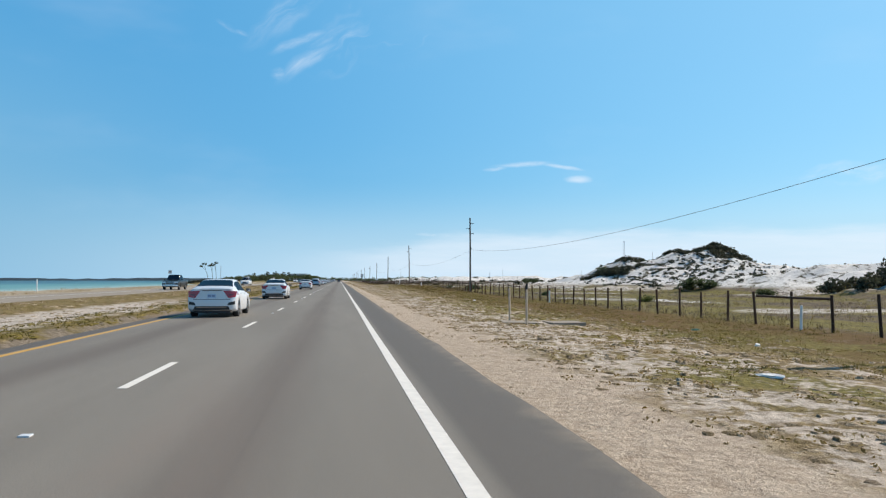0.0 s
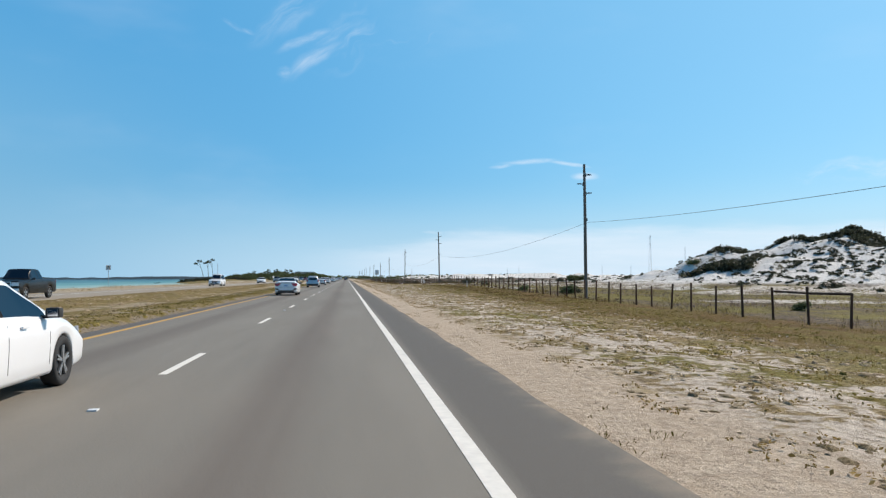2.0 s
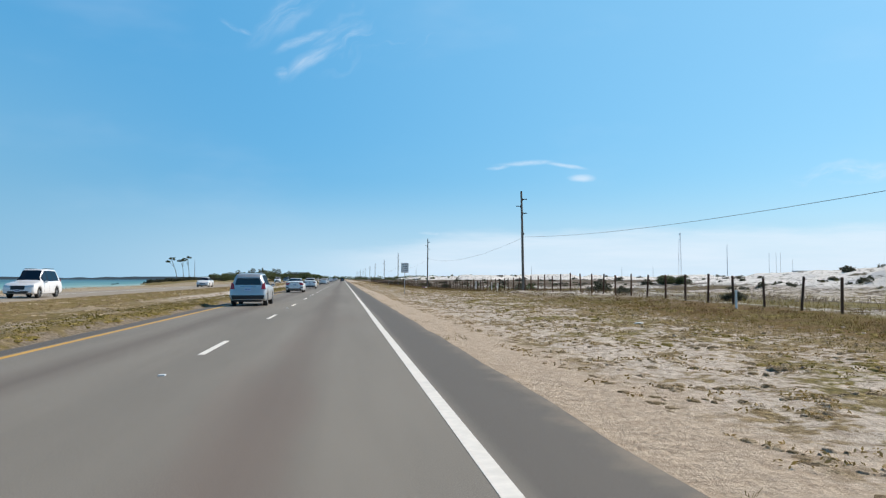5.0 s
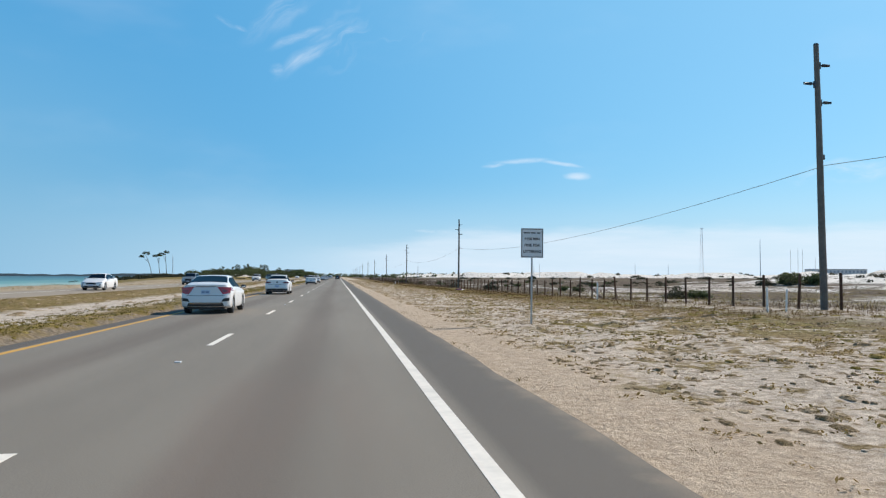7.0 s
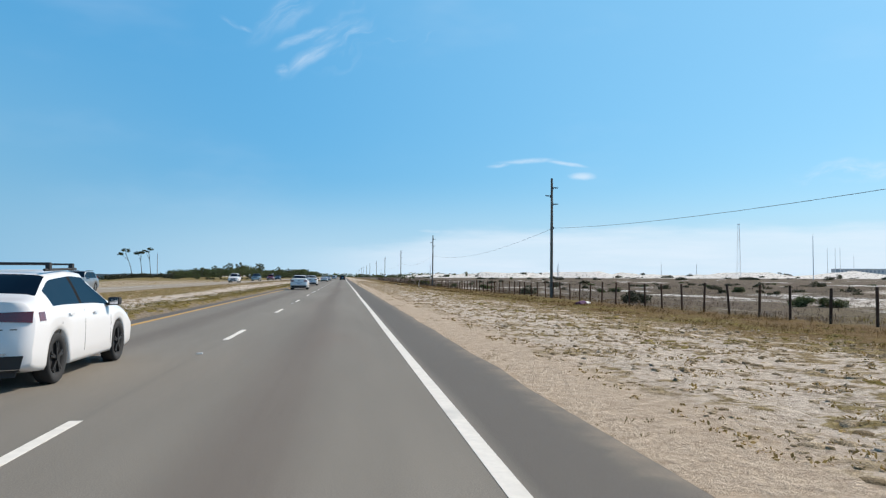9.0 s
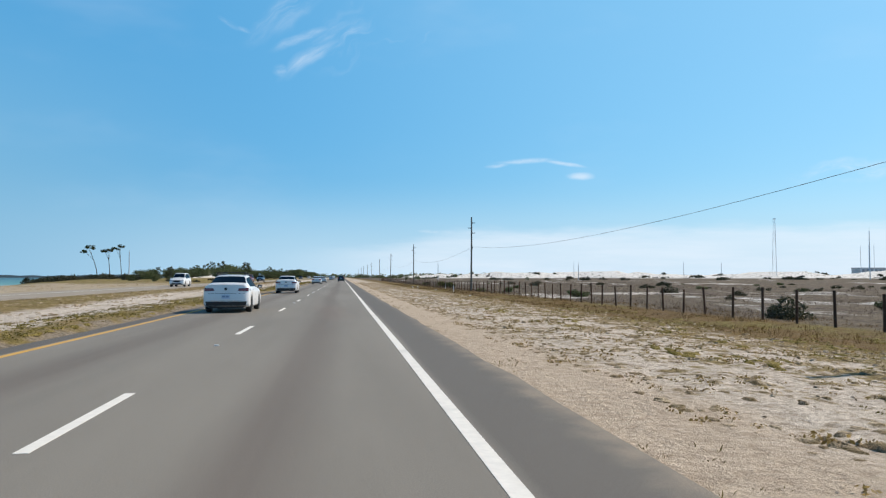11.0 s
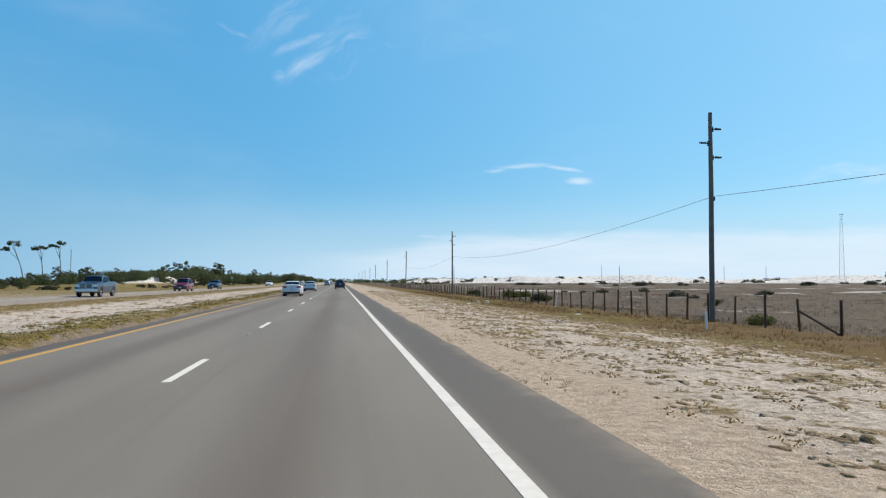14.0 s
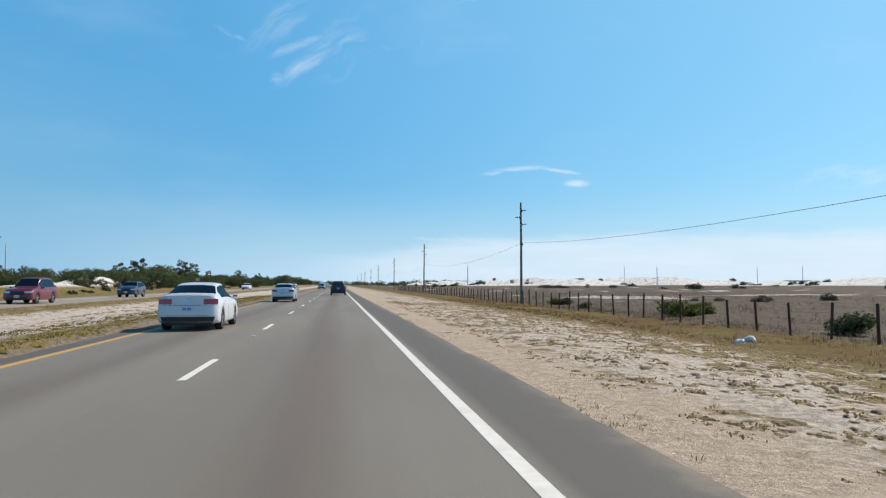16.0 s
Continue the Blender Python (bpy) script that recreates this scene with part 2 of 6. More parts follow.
        d = n.math("ADD", n.math("POWER", n.math("DIVIDE", n.math("SUBTRACT", near_x, px), rx), 2.0), n.math("POWER", n.math("DIVIDE", n.math("SUBTRACT", near_y, py), ry), 2.0))
        pan = n.math("SUBTRACT", 1.0, n.step(d, 0.6, 1.25))
        pans = pan if pans is None else n.math("MAXIMUM", pans, pan)
    pans = n.math("MULTIPLY", pans, n.step(n.math("ADD", mottle, n.math("MULTIPLY", crumb, 0.2)), 0.52, 0.64))
    field_big = n.noise(n.stretch(where, 0.55, 0.16, 1), 0.14, 5.0, 0.6)
    early = n.math("SUBTRACT", 1.0, n.step(y, 90.0, 290.0))
    sedge = n.mix(n.step(crumb, 0.40, 0.62), brown, n.mix(n.step(mid, 0.4, 0.6), (0.155, 0.115, 0.070), (0.22, 0.165, 0.095)))
    sedge = n.mix(n.math("MULTIPLY", n.math("SUBTRACT", 1.0, early), 0.65), sedge, n.mix(n.step(crumb, 0.35, 0.65), (0.072, 0.056, 0.046), (0.150, 0.116, 0.092)))
    sedge = n.mix(n.math("MULTIPLY", n.step(n.math("ADD", big, n.math("MULTIPLY", crumb, 0.3)), 0.55, 0.72), n.math("ADD", 0.08, n.math("MULTIPLY", early, 0.85))), sedge, olive)
    sandy = n.mix(n.step(n.math("ADD", n.math("MULTIPLY", mid, 0.5), n.math("MULTIPLY", crumb, 0.5)), 0.44, 0.53), sedge, white)
    white_part = n.step(n.math("ADD", field_big, n.math("ADD", n.math("MULTIPLY", early, -0.06), n.math("MULTIPLY", n.step(y, 300.0, 350.0), -0.06))), 0.52, 0.62)
    field = n.mix(white_part, sedge, sandy)
    field = n.mix(pans, field, n.mix(n.step(fine, 0.3, 0.7), (0.46, 0.40, 0.34), (0.76, 0.71, 0.65)))
    right = n.mix(n.step(x, 17.4, 19.2), right, field)
    hump = n.math("MULTIPLY", n.math("MULTIPLY", n.step(y, 160.0, 172.0), n.math("SUBTRACT", 1.0, n.step(y, 190.0, 215.0))), n.step(x, 12.0, 16.0))
    right = n.mix(n.math("MULTIPLY", hump, n.step(mottle, 0.45, 0.55)), right, (0.56, 0.50, 0.43))
    scrubby = n.mix(n.step(n.math("ADD", n.math("MULTIPLY", mid, 0.5), n.math("MULTIPLY", n.noise(where, 0.35, 5.0, 0.7), 0.5)), 0.52, 0.60), white, (0.085, 0.075, 0.04))
    dune = n.math("MAXIMUM", n.step(z, 0.15, 0.7), 0.0)
    right = n.mix(dune, right, scrubby)
    # median and the far side
    pale = n.mix(n.step(fine, 0.3, 0.7), (0.42, 0.35, 0.28), (0.72, 0.64, 0.55))
    turf = n.mix(n.step(mottle, 0.42, 0.58), n.mix(n.step(fine, 0.3, 0.7), (0.115, 0.090, 0.028), (0.24, 0.185, 0.065)), n.mix(n.step(fine, 0.3, 0.7), (0.18, 0.125, 0.050), (0.34, 0.25, 0.12)))
    bare = n.math("ADD", n.math("SUBTRACT", 1.0, n.step(y, 42.0, 66.0)), n.math("ADD", n.step(y, 160.0, 190.0), n.math("MULTIPLY", n.step(big, 0.5, 0.58), 0.35)))
    wide_to = n.math("SUBTRACT", x, n.math("MULTIPLY", n.step(y, 280.0, 330.0), -1.8))
    strip = n.math("MULTIPLY", n.step(wide_to, -14.2, -13.0), n.math("SUBTRACT", 1.0, n.step(x, -8.9, -8.0)))
    strip = n.math("MULTIPLY", n.math("MULTIPLY", strip, n.math("MINIMUM", bare, 1.0)), n.step(mottle, 0.36, 0.46))
    med = n.mix(strip, turf, pale)
    soil = n.math("MULTIPLY", n.step(x, -7.5, -7.0), n.math("SUBTRACT", 1.0, n.step(x, -6.0, -5.8)))
    med = n.mix(soil, med, n.mix(n.step(fine, 0.3, 0.7), (0.13, 0.105, 0.075), (0.33, 0.27, 0.20)))
    beach = n.mix(n.step(patch, 0.55, 0.7), n.mix(n.step(fine, 0.3, 0.7), (0.34, 0.275, 0.19), (0.48, 0.40, 0.29)), grassy)
    inland = n.mix(n.math("MAXIMUM", n.step(mottle, 0.52, 0.58), n.math("SUBTRACT", 1.0, n.step(z, 0.9, 1.4))), white, n.mix(n.step(mid, 0.3, 0.7), olive, straw))
    beach = n.mix(n.step(y, 380.0, 430.0), beach, inland)
    left = n.mix(n.step(ax.outputs[0], -23.5, -21.5), beach, med)
    col = n.mix(n.step(ax.outputs[0], -2.6, -2.4), left, right)
    spot = n.mix(n.step(grit, 0.3, 0.75), (0.78, 0.78, 0.78), (1.18, 1.18, 1.18))
    mul = n.tree.nodes.new("ShaderNodeMix")
    mul.data_type, mul.blend_type = "RGBA", "MULTIPLY"
    mul.inputs[0].default_value = 1.0
    n.link(col, mul.inputs[6]), n.link(spot, mul.inputs[7])
    n.link(mul.outputs[2], b.inputs["Base Color"])
    b.inputs["Roughness"].default_value = 0.95
    b.inputs["Specular IOR Level"].default_value = 0.15
    bump(n, b, n.math("ADD", n.math("ADD", fine, n.math("MULTIPLY", crumb, 1.2)), n.math("MULTIPLY", grit, 0.3)), 0.9, 0.055)
    return m


def water_material():
    m, n, b = material("sea_water")
    where = n.add("ShaderNodeTexCoord").outputs["Object"]
    ax = n.add("ShaderNodeSeparateXYZ", {0: where})
    band = n.noise(n.stretch(where, 0.02, 0.004, 1), 1.0, 4.0, 0.6)
    deep = n.math("ADD", n.math("DIVIDE", n.math("MULTIPLY", ax.outputs[0], -1.0), 420.0), n.math("MULTIPLY", n.math("SUBTRACT", band, 0.5), 0.9))
    shoal = n.math("ADD", n.math("MULTIPLY", ax.outputs[0], -1.0), n.math("MULTIPLY", n.math("SUBTRACT", n.noise(n.stretch(where, 0.05, 0.006, 1), 1.0, 5.0, 0.6), 0.5), 130.0))
    col = n.mix(n.step(deep, 0.12, 0.85), (0.15, 0.33, 0.30), (0.040, 0.115, 0.150))
    col = n.mix(n.step(shoal, 60.0, 120.0), (0.52, 0.58, 0.48), col)
    bars = n.noise(n.stretch(where, 0.03, 0.003, 1), 1.0, 3.0, 0.5)
    col = n.mix(n.math("MULTIPLY", n.step(bars, 0.55, 0.68), 0.55), col, (0.36, 0.50, 0.43))
    n.link(col, b.inputs["Base Color"])
    b.inputs["Roughness"].default_value = 0.35
    b.inputs["Specular IOR Level"].default_value = 0.08
    wave = n.noise(n.stretch(where, 0.8, 0.35, 1), 1.0, 4.0, 0.6)
    bump(n, b, wave, 0.5, 0.25)
    return m


ASPHALT, GROUND, WATER = asphalt_material(), ground_material(), water_material()
CONCRETE = plain("pale_pavement", (0.30, 0.255, 0.20), 0.9, vary=0.16, scale=0.5, relief=0.004)
WHITE_LINE = plain("white_road_paint", (0.80, 0.76, 0.69), 0.7, vary=0.12, scale=1.5, relief=0.002, dirt=(0.40, 0.39, 0.36))
YELLOW_LINE = plain("yellow_road_paint", (0.60, 0.34, 0.06), 0.7, vary=0.15, scale=1.5, relief=0.002, dirt=(0.33, 0.24, 0.11))
POLE_WOOD = plain("weathered_pole_wood", (0.15, 0.135, 0.12), 0.85, vary=0.3, scale=1.2, relief=0.01)
POST_WOOD = plain("dark_post_wood", (0.072, 0.034, 0.019), 0.85, vary=0.35, scale=3.0, relief=0.006, by_object=0.5)
STAKE_WOOD = plain("pale_stake_wood", (0.62, 0.48, 0.36), 0.85, vary=0.2, scale=4.0, relief=0.003)
INSULATOR = plain("dark_porcelain", (0.05, 0.05, 0.055), 0.3, vary=0.2)
WIRE = plain("dark_wire", (0.24, 0.26, 0.29), 0.6, vary=0.2)
FENCE_WIRE = plain("rusty_wire", (0.12, 0.10, 0.085), 0.6, 0.4, vary=0.3)
STEEL = plain("galvanised_steel", (0.42, 0.43, 0.44), 0.45, 0.6, vary=0.2, scale=6.0)
SIGN_WHITE = plain("sign_sheeting", (0.70, 0.72, 0.74), 0.45, vary=0.06, scale=5.0)
SIGN_BLACK = plain("sign_lettering", (0.02, 0.02, 0.025), 0.5, vary=0.1)


# ---- building helpers ----
def mesh_from(name, verts, faces, mat, smooth=False):
    me = bpy.data.meshes.new(name)
    me.from_pydata([tuple(v) for v in verts], [], [tuple(f) for f in faces])
    me.materials.append(mat)
    if smooth:
        me.polygons.foreach_set("use_smooth", np.ones(len(me.polygons), dtype=bool))
    me.update()
    return me


def mesh_of(name, bm, mat, smooth=False):
    me = bpy.data.meshes.new(name)
    bm.to_mesh(me)
    bm.free()
    me.materials.append(mat)
    if smooth:
        me.polygons.foreach_set("use_smooth", np.ones(len(me.polygons), dtype=bool))
    return me


def part(name, bm, mat, parent, label="", smooth=False):
    """Links a bmesh (or a finished mesh) as ONE mesh object under a thing or a part."""
    me = bm if isinstance(bm, bpy.types.Mesh) else mesh_of(name, bm, mat, smooth)
    ob = new(name, me)
    ob.parent = parent
    return tagged(ob, label) if label else ob


def box(bm, size, m=None, bevel=0.0):
    m = m or Matrix()
    got = bmesh.ops.create_cube(bm, size=1.0, matrix=m @ Matrix.Diagonal((*size, 1)))
    if bevel:
        edges = {e for v in got["verts"] for e in v.link_edges}
        bmesh.ops.bevel(bm, geom=list(edges), offset=bevel, segments=2, affect="EDGES", profile=0.7)
    return bm


def cone(bm, r1, r2, depth, m=None, sides=12):
    bmesh.ops.create_cone(bm, cap_ends=True, segments=sides, radius1=r1, radius2=r2, depth=depth, matrix=m or Matrix())
    return bm


def rod(bm, a, b, r1, r2=None, sides=8):
    a, b = Vector(a), Vector(b)
    turn = (b - a).to_track_quat("Z", "Y").to_matrix().to_4x4()
    return cone(bm, r1, r1 if r2 is None else r2, (b - a).length, Matrix.Translation((a + b) / 2) @ turn, sides)


def tube(points, r, sides=5):
    """Vertices and faces of a thin tube along points."""
    verts, faces = [], []
    pts = [Vector(p) for p in points]
    for i, p in enumerate(pts):
        d = (pts[min(i + 1, len(pts) - 1)] - pts[max(i - 1, 0)]).normalized()
        u = d.cross(Vector((0, 0, 1))).normalized()
        v = d.cross(u)
        verts += [p + u * r * math.cos(k * 2 * math.pi / sides) + v * r * math.sin(k * 2 * math.pi / sides) for k in range(sides)]
        if i:
            a, b = (i - 1) * sides, i * sides
            faces += [(a + k, a + (k + 1) % sides, b + (k + 1) % sides, b + k) for k in range(sides)]
    return verts, faces


# ---- ground ----
EDGE_LINE, LANE_LINE, YELLOW = 0.89, -2.77, -6.15   # across the road, metres
DUNES = (   # across, along, half widths, height
    (90, 174, 15, 13, 6.6), (77, 192, 13, 12, 4.4), (84, 152, 17, 13, 2.6), (100, 175, 40, 40, 2.0), (64, 160, 12, 12, 1.0), (110, 225, 30, 18, 5.6), (100, 130, 28, 24, 2.4),
    (70, 100, 14, 12, 2.2), (90, 90, 22, 16, 3.5), (78, 64, 16, 15, 3.2), (95, 45, 24, 20, 3.6), (110, 15, 40, 25, 4.5), (66, 165, 10, 9, 1.2),
    (140, 270, 45, 25, 4.5), (120, 300, 40, 18, 2.2))


def smooth_step(v, lo, hi):
    u = np.clip((v - lo) / (hi - lo), 0, 1)
    return u * u * (3 - 2 * u)


def lumps(x, y, size, seed, octaves=4):
    """Smooth noise made of turned sine waves."""
    rng = np.random.RandomState(seed)
    total, gain = np.zeros_like(x), 1.0
    for k in range(octaves * 3):
        a, ph = rng.uniform(0, 2 * np.pi), rng.uniform(0, 2 * np.pi, 2)
        s = 2 * np.pi / (size / 2 ** (k // 3)) * rng.uniform(0.8, 1.25)
        gain = 0.55 ** (k // 3)
        total += gain * np.sin(s * (x * np.cos(a) + y * np.sin(a)) + ph[0] + 1.3 * np.sin(s * 0.37 * (y * np.cos(a) - x * np.sin(a)) + ph[1]))
    return total / 3.2


RISE_Y = (0, 30, 75, 100, 120, 150, 178, 192, 206, 226, 250, 315, 341, 388, 420, 600)
RISE_Z = (-0.55, -0.55, -0.48, -0.32, -0.10, 0.16, 0.36, 0.10, -0.10, -0.26, -0.40, -0.56, -0.54, -0.72, -0.68, -0.53)


def fence_level(y):
    """Height of the ground along the fence, which follows a low rise."""
    return sum(np.interp(y + d, RISE_Y, RISE_Z) for d in (-9, -4.5, 0, 4.5, 9)) / 5


def height(x, y):
    x, y = np.asarray(x, float), np.asarray(y, float)
    level = -0.5 + (fence_level(y) + 0.5) * (1 - smooth_step(x, 21.0, 40.0))
    right = -0.07 + (level + 0.07) * smooth_step(x, 3.5, 15.0)
    right += 0.042 * lumps(x, y, 2.6, 1) * smooth_step(x, 2.6, 5.0)
    right += 0.034 * lumps(x, y, 1.15, 21, 2) * smooth_step(x, 3.2, 4.6) * (1 - smooth_step(x, 11.0, 15.0))
    right += 0.25 * lumps(x, y, 24.0, 2) * smooth_step(x, 22.0, 45.0)
    right += (0.55 * lumps(x, y, 9.0, 4, 3)) * smooth_step(x, 40.0, 60.0) * (1 - smooth_step(y, 200.0, 280.0))
    dune = np.zeros_like(x)
    for cx, cy, rx, ry, h in DUNES:
        d = ((x - cx) / rx) ** 2 + ((y - cy) / ry) ** 2
        dune += h * np.exp(-0.9 * d)
    dune *= 1 + 0.12 * lumps(x, y, 14.0, 5)
    far = smooth_step(np.hypot(x - 30, y - 200), 420, 700) * smooth_step(x - 0.05 * y, 0, 60)
    ridge = np.maximum(0, lumps(x, y, 150.0, 6, 4) + 0.25) * 5.2 * far
    right += dune + ridge
    # median, the other carriageway and the shore
    left = -0.07 + 0.17 * smooth_step(-x, 6.95, 7.3) - 0.22 * smooth_step(-x, 8.5, 12.0) + 0.20 * smooth_step(-x, 13.0, 17.5)
    left += 0.035 * lumps(x, y, 2.6, 7) * smooth_step(-x, 7.4, 9.0) * (1 - smooth_step(-x, 14.0, 16.5))
    left += 0.025 * lumps(x, y, 1.3, 22, 2) * smooth_step(-x, 7.6, 9.0) * (1 - smooth_step(-x, 14.0, 16.5))
    land = smooth_step(y, 300.0, 580.0) * 60 + 0.18 * np.maximum(0, y - 600)
    shore = -x - land
    left += -2.3 * smooth_step(shore, 34.0, 64.0) + 0.15 * lumps(x, y, 15.0, 8) * smooth_step(-x, 27.5, 32.0)
    bank = smooth_step(-x, 27.0, 38.0) * smooth_step(y, 390.0, 470.0) * (1 - smooth_step(shore, 20.0, 40.0))
    for cx, cy, rx, ry, h in ((-44, 515, 6, 16, 2.0), (-40, 482, 4, 9, 1.2), (-52, 590, 7, 20, 2.0), (-38, 452, 3, 8, 0.7)):
        left += h * np.exp(-((x - cx) / rx) ** 2 - ((y - cy) / ry) ** 2)
    left += bank * (0.3 + 0.5 * lumps(x, y, 30.0, 9))
    return np.where(x > -2.5, right, left)


def spread(marks):
    """Positions from (value, step) marks: the step holds from its value on."""
    out = [marks[0][0]]
    for (a, s0), (b, s1) in zip(marks, marks[1:]):
        while out[-1] < b - 1e-6:
            u = (out[-1] - a) / (b - a)
            out.append(min(b, out[-1] + s0 + (s1 - s0) * u))
    return np.array(out)


xs = spread([(-4500, 900), (-600, 60), (-150, 8), (-60, 2.0), (-26, 0.9), (-14, 0.45), (-7.5, 0.18), (-6.8, 0.3), (-6, 1.2), (1.8, 0.6), (3.2, 0.28), (12, 0.5), (20, 1.2), (60, 1.7), (130, 3.5), (400, 25), (4500, 900)])
ys = spread([(-400, 60), (-20, 2.0), (0, 0.5), (405, 0.5), (460, 2.0), (700, 7), (1500, 60), (4800, 700)])
gx, gy = np.meshgrid(xs, ys)
gz = height(gx, gy)
nx, ny = len(xs), len(ys)
idx = np.arange(nx * ny).reshape(ny, nx)
quads = np.stack([idx[:-1, :-1], idx[:-1, 1:], idx[1:, 1:], idx[1:, :-1]], axis=-1).reshape(-1, 4)
me = bpy.data.meshes.new("ground")
me.vertices.add(nx * ny)
me.vertices.foreach_set("co", np.stack([gx, gy, gz], axis=-1).astype(np.float32).ravel())
me.loops.add(quads.size)
me.loops.foreach_set("vertex_index", quads.astype(np.int32).ravel())
me.polygons.add(len(quads))
me.polygons.foreach_set("loop_start", np.arange(0, quads.size, 4, dtype=np.int32))
me.polygons.foreach_set("use_smooth", np.ones(len(quads), dtype=bool))
me.materials.append(GROUND)
me.update(calc_edges=True)
me.validate()
tagged(new("ground", me), "sandy coastal ground with patchy dry grass, scrub and white dunes", "ground", kind="structure")


def slab(name, x0, x1, y0, y1, top, depth, mat, label, category, crown=0.0, wobble=0.0):
    """A long slab of paving with slightly uneven edges."""
    verts, faces, n = [], [], max(2, int((y1 - y0) / 2.0))
    for i in range(n + 1):
        y = y0 + (y1 - y0) * i / n
        a, b = x0 + wobble * math.sin(y * 1.7) * math.sin(y * 0.53), x1 + wobble * (math.sin(y * 1.31) * math.sin(y * 0.47) + 0.5 * math.sin(y * 3.1))
        verts += [(a, y, top - depth), (a, y, top), ((a + b) / 2, y, top + crown), (b, y, top), (b, y, top - depth)]
        if i:
            p, q = (i - 1) * 5, i * 5
            faces += [(p + k, p + k + 1, q + k + 1, q + k) for k in range(4)]
    faces += [(0, 1, 2, 3, 4), tuple(n * 5 + k for k in (4, 3, 2, 1, 0))]
    return tagged(new(name, mesh_from(name, verts, [f[::-1] for f in faces], mat)), label, category, kind="structure")


slab("road", YELLOW - 0.62, 2.12, -30, 1700, 0.0, 0.35, ASPHALT, "grey asphalt carriageway of two lanes with worn wheel tracks", "road", 0.0, 0.05)
slab("opposite_road", -26.4, -18.7, -60, 1700, 0.10, 0.4, CONCRETE, "pale sun-bleached carriageway for the oncoming traffic", "road", 0.05, 0.08)


def stripe(name, x, width, y0, y1, mat, label, top=0.004):
    bm = bmesh.new()
    n = max(1, int((y1 - y0) / 6.0))
    rows = []
    for i in range(n + 1):
        y = y0 + (y1 - y0) * i / n
        e = 0.006 * math.sin(y * 2.3 + x)
        rows.append([bm.verts.new((x - width / 2 + e, y, top)), bm.verts.new((x + width / 2 + e, y, top))])
        if i:
            bm.faces.new((rows[-2][0], rows[-2][1], rows[-1][1], rows[-1][0]))
    low = bmesh.ops.extrude_face_region(bm, geom=list(bm.faces))
    bmesh.ops.translate(bm, vec=(0, 0, -0.0035), verts=[v for v in low["geom"] if isinstance(v, bmesh.types.BMVert)])
    bmesh.ops.recalc_face_normals(bm, faces=list(bm.faces))
    return tagged(new(name, mesh_of(name, bm, mat)), label, "road marking", kind="structure")


stripe("edge_line", EDGE_LINE, 0.155, -30, 1500, WHITE_LINE, "solid white line along the outer edge of the road")
stripe("median_line", YELLOW, 0.15, -30, 1500, YELLOW_LINE, "solid yellow line along the median edge")
dash = stripe("lane_dash", 0, 0.125, 0, 3.05, WHITE_LINE, "short worn white lane marking on the asphalt")
for k in range(-1, 75):
    one = dash if k == -1 else copy_thing(dash, Matrix())
    one.matrix_basis = pose(LANE_LINE, -2.14 + 12.192 * k, 0)
    tagged(one, group="lane markings")
stripe("opposite_lane_line", -22.5, 0.12, -60, 1400, WHITE_LINE, "faded white line on the pale carriageway", 0.16)
# raised markers between the dashes
bm = bmesh.new()
box(bm, (0.10, 0.10, 0.018), Matrix.Translation((0, 0, 0.009)), 0.006)
marker = tagged(new("road_marker", mesh_of("road_marker", bm, SIGN_WHITE)), "small white raised reflective marker between two dashes", "road marker", "lane reflectors")
for k in range(0, 24):
    one = marker if k == 0 else copy_thing(marker, Matrix())
    one.matrix_basis = pose(LANE_LINE, 7.1 + 24.384 * k, 0.0)

# the sea, with the far shore across it
bm = bmesh.new()
bmesh.ops.create_grid(bm, x_segments=8, y_segments=8, size=1.0, matrix=Matrix.Translation((-2260, 1500, -1.35)) @ Matrix.Diagonal((2240, 3300, 1, 1)))
tagged(new("sea", mesh_of("sea", bm, WATER)), "calm turquoise sea turning dark blue farther out", "sea", kind="structure")


# ---- poles, fence and sign ----
def utility_pole():
    """Tall weathered pole with short insulator arms set on alternate sides."""
    root = new("utility_pole")
    bm = bmesh.new()
    for a, b, r1, r2 in ((-0.3, 3.5, 0.138, 0.128), (3.5, 7.0, 0.128, 0.115), (7.0, 10.45, 0.115, 0.095)):
        rod(bm, (0.012 * math.sin(a * 3), 0, a), (0.012 * math.sin(b * 3), 0, b), r1, r2, 14)
    part("trunk", bm, POLE_WOOD, root, smooth=False)
    for z, side, length in ((9.65, 1, 0.48), (8.93, -1, 0.50), (8.22, 1, 0.50)):
        bm = bmesh.new()
        rod(bm, (side * 0.10, 0, z), (side * (0.10 + length), 0, z + 0.05), 0.035, 0.022, 8)
        for k in range(5):
            u = 0.16 + length * (0.22 + 0.14 * k)
            rod(bm, (side * u, 0, z + 0.02), (side * (u + 0.025), 0, z + 0.023), 0.065 - 0.004 * k, None, 10)
        box(bm, (0.05, 0.12, 0.26), Matrix.Translation((side * 0.12, 0, z)), 0.01)
        part("insulator_arm", bm, INSULATOR, root)
    bm = bmesh.new()
    rod(bm, (0, 0, 10.44), (0, 0, 10.50), 0.105, 0.085, 14)
    part("pole_cap", bm, INSULATOR, root, "dark weather cap")
    bm = bmesh.new()
    box(bm, (0.10, 0.09, 0.20), Matrix.Translation((0.15, 0, 6.15)), 0.012)
    part("cable_clamp", bm, INSULATOR, root)
    return tagged(root, "tall weathered wooden utility pole with short insulator arms", "utility pole", "utility poles along the fence")


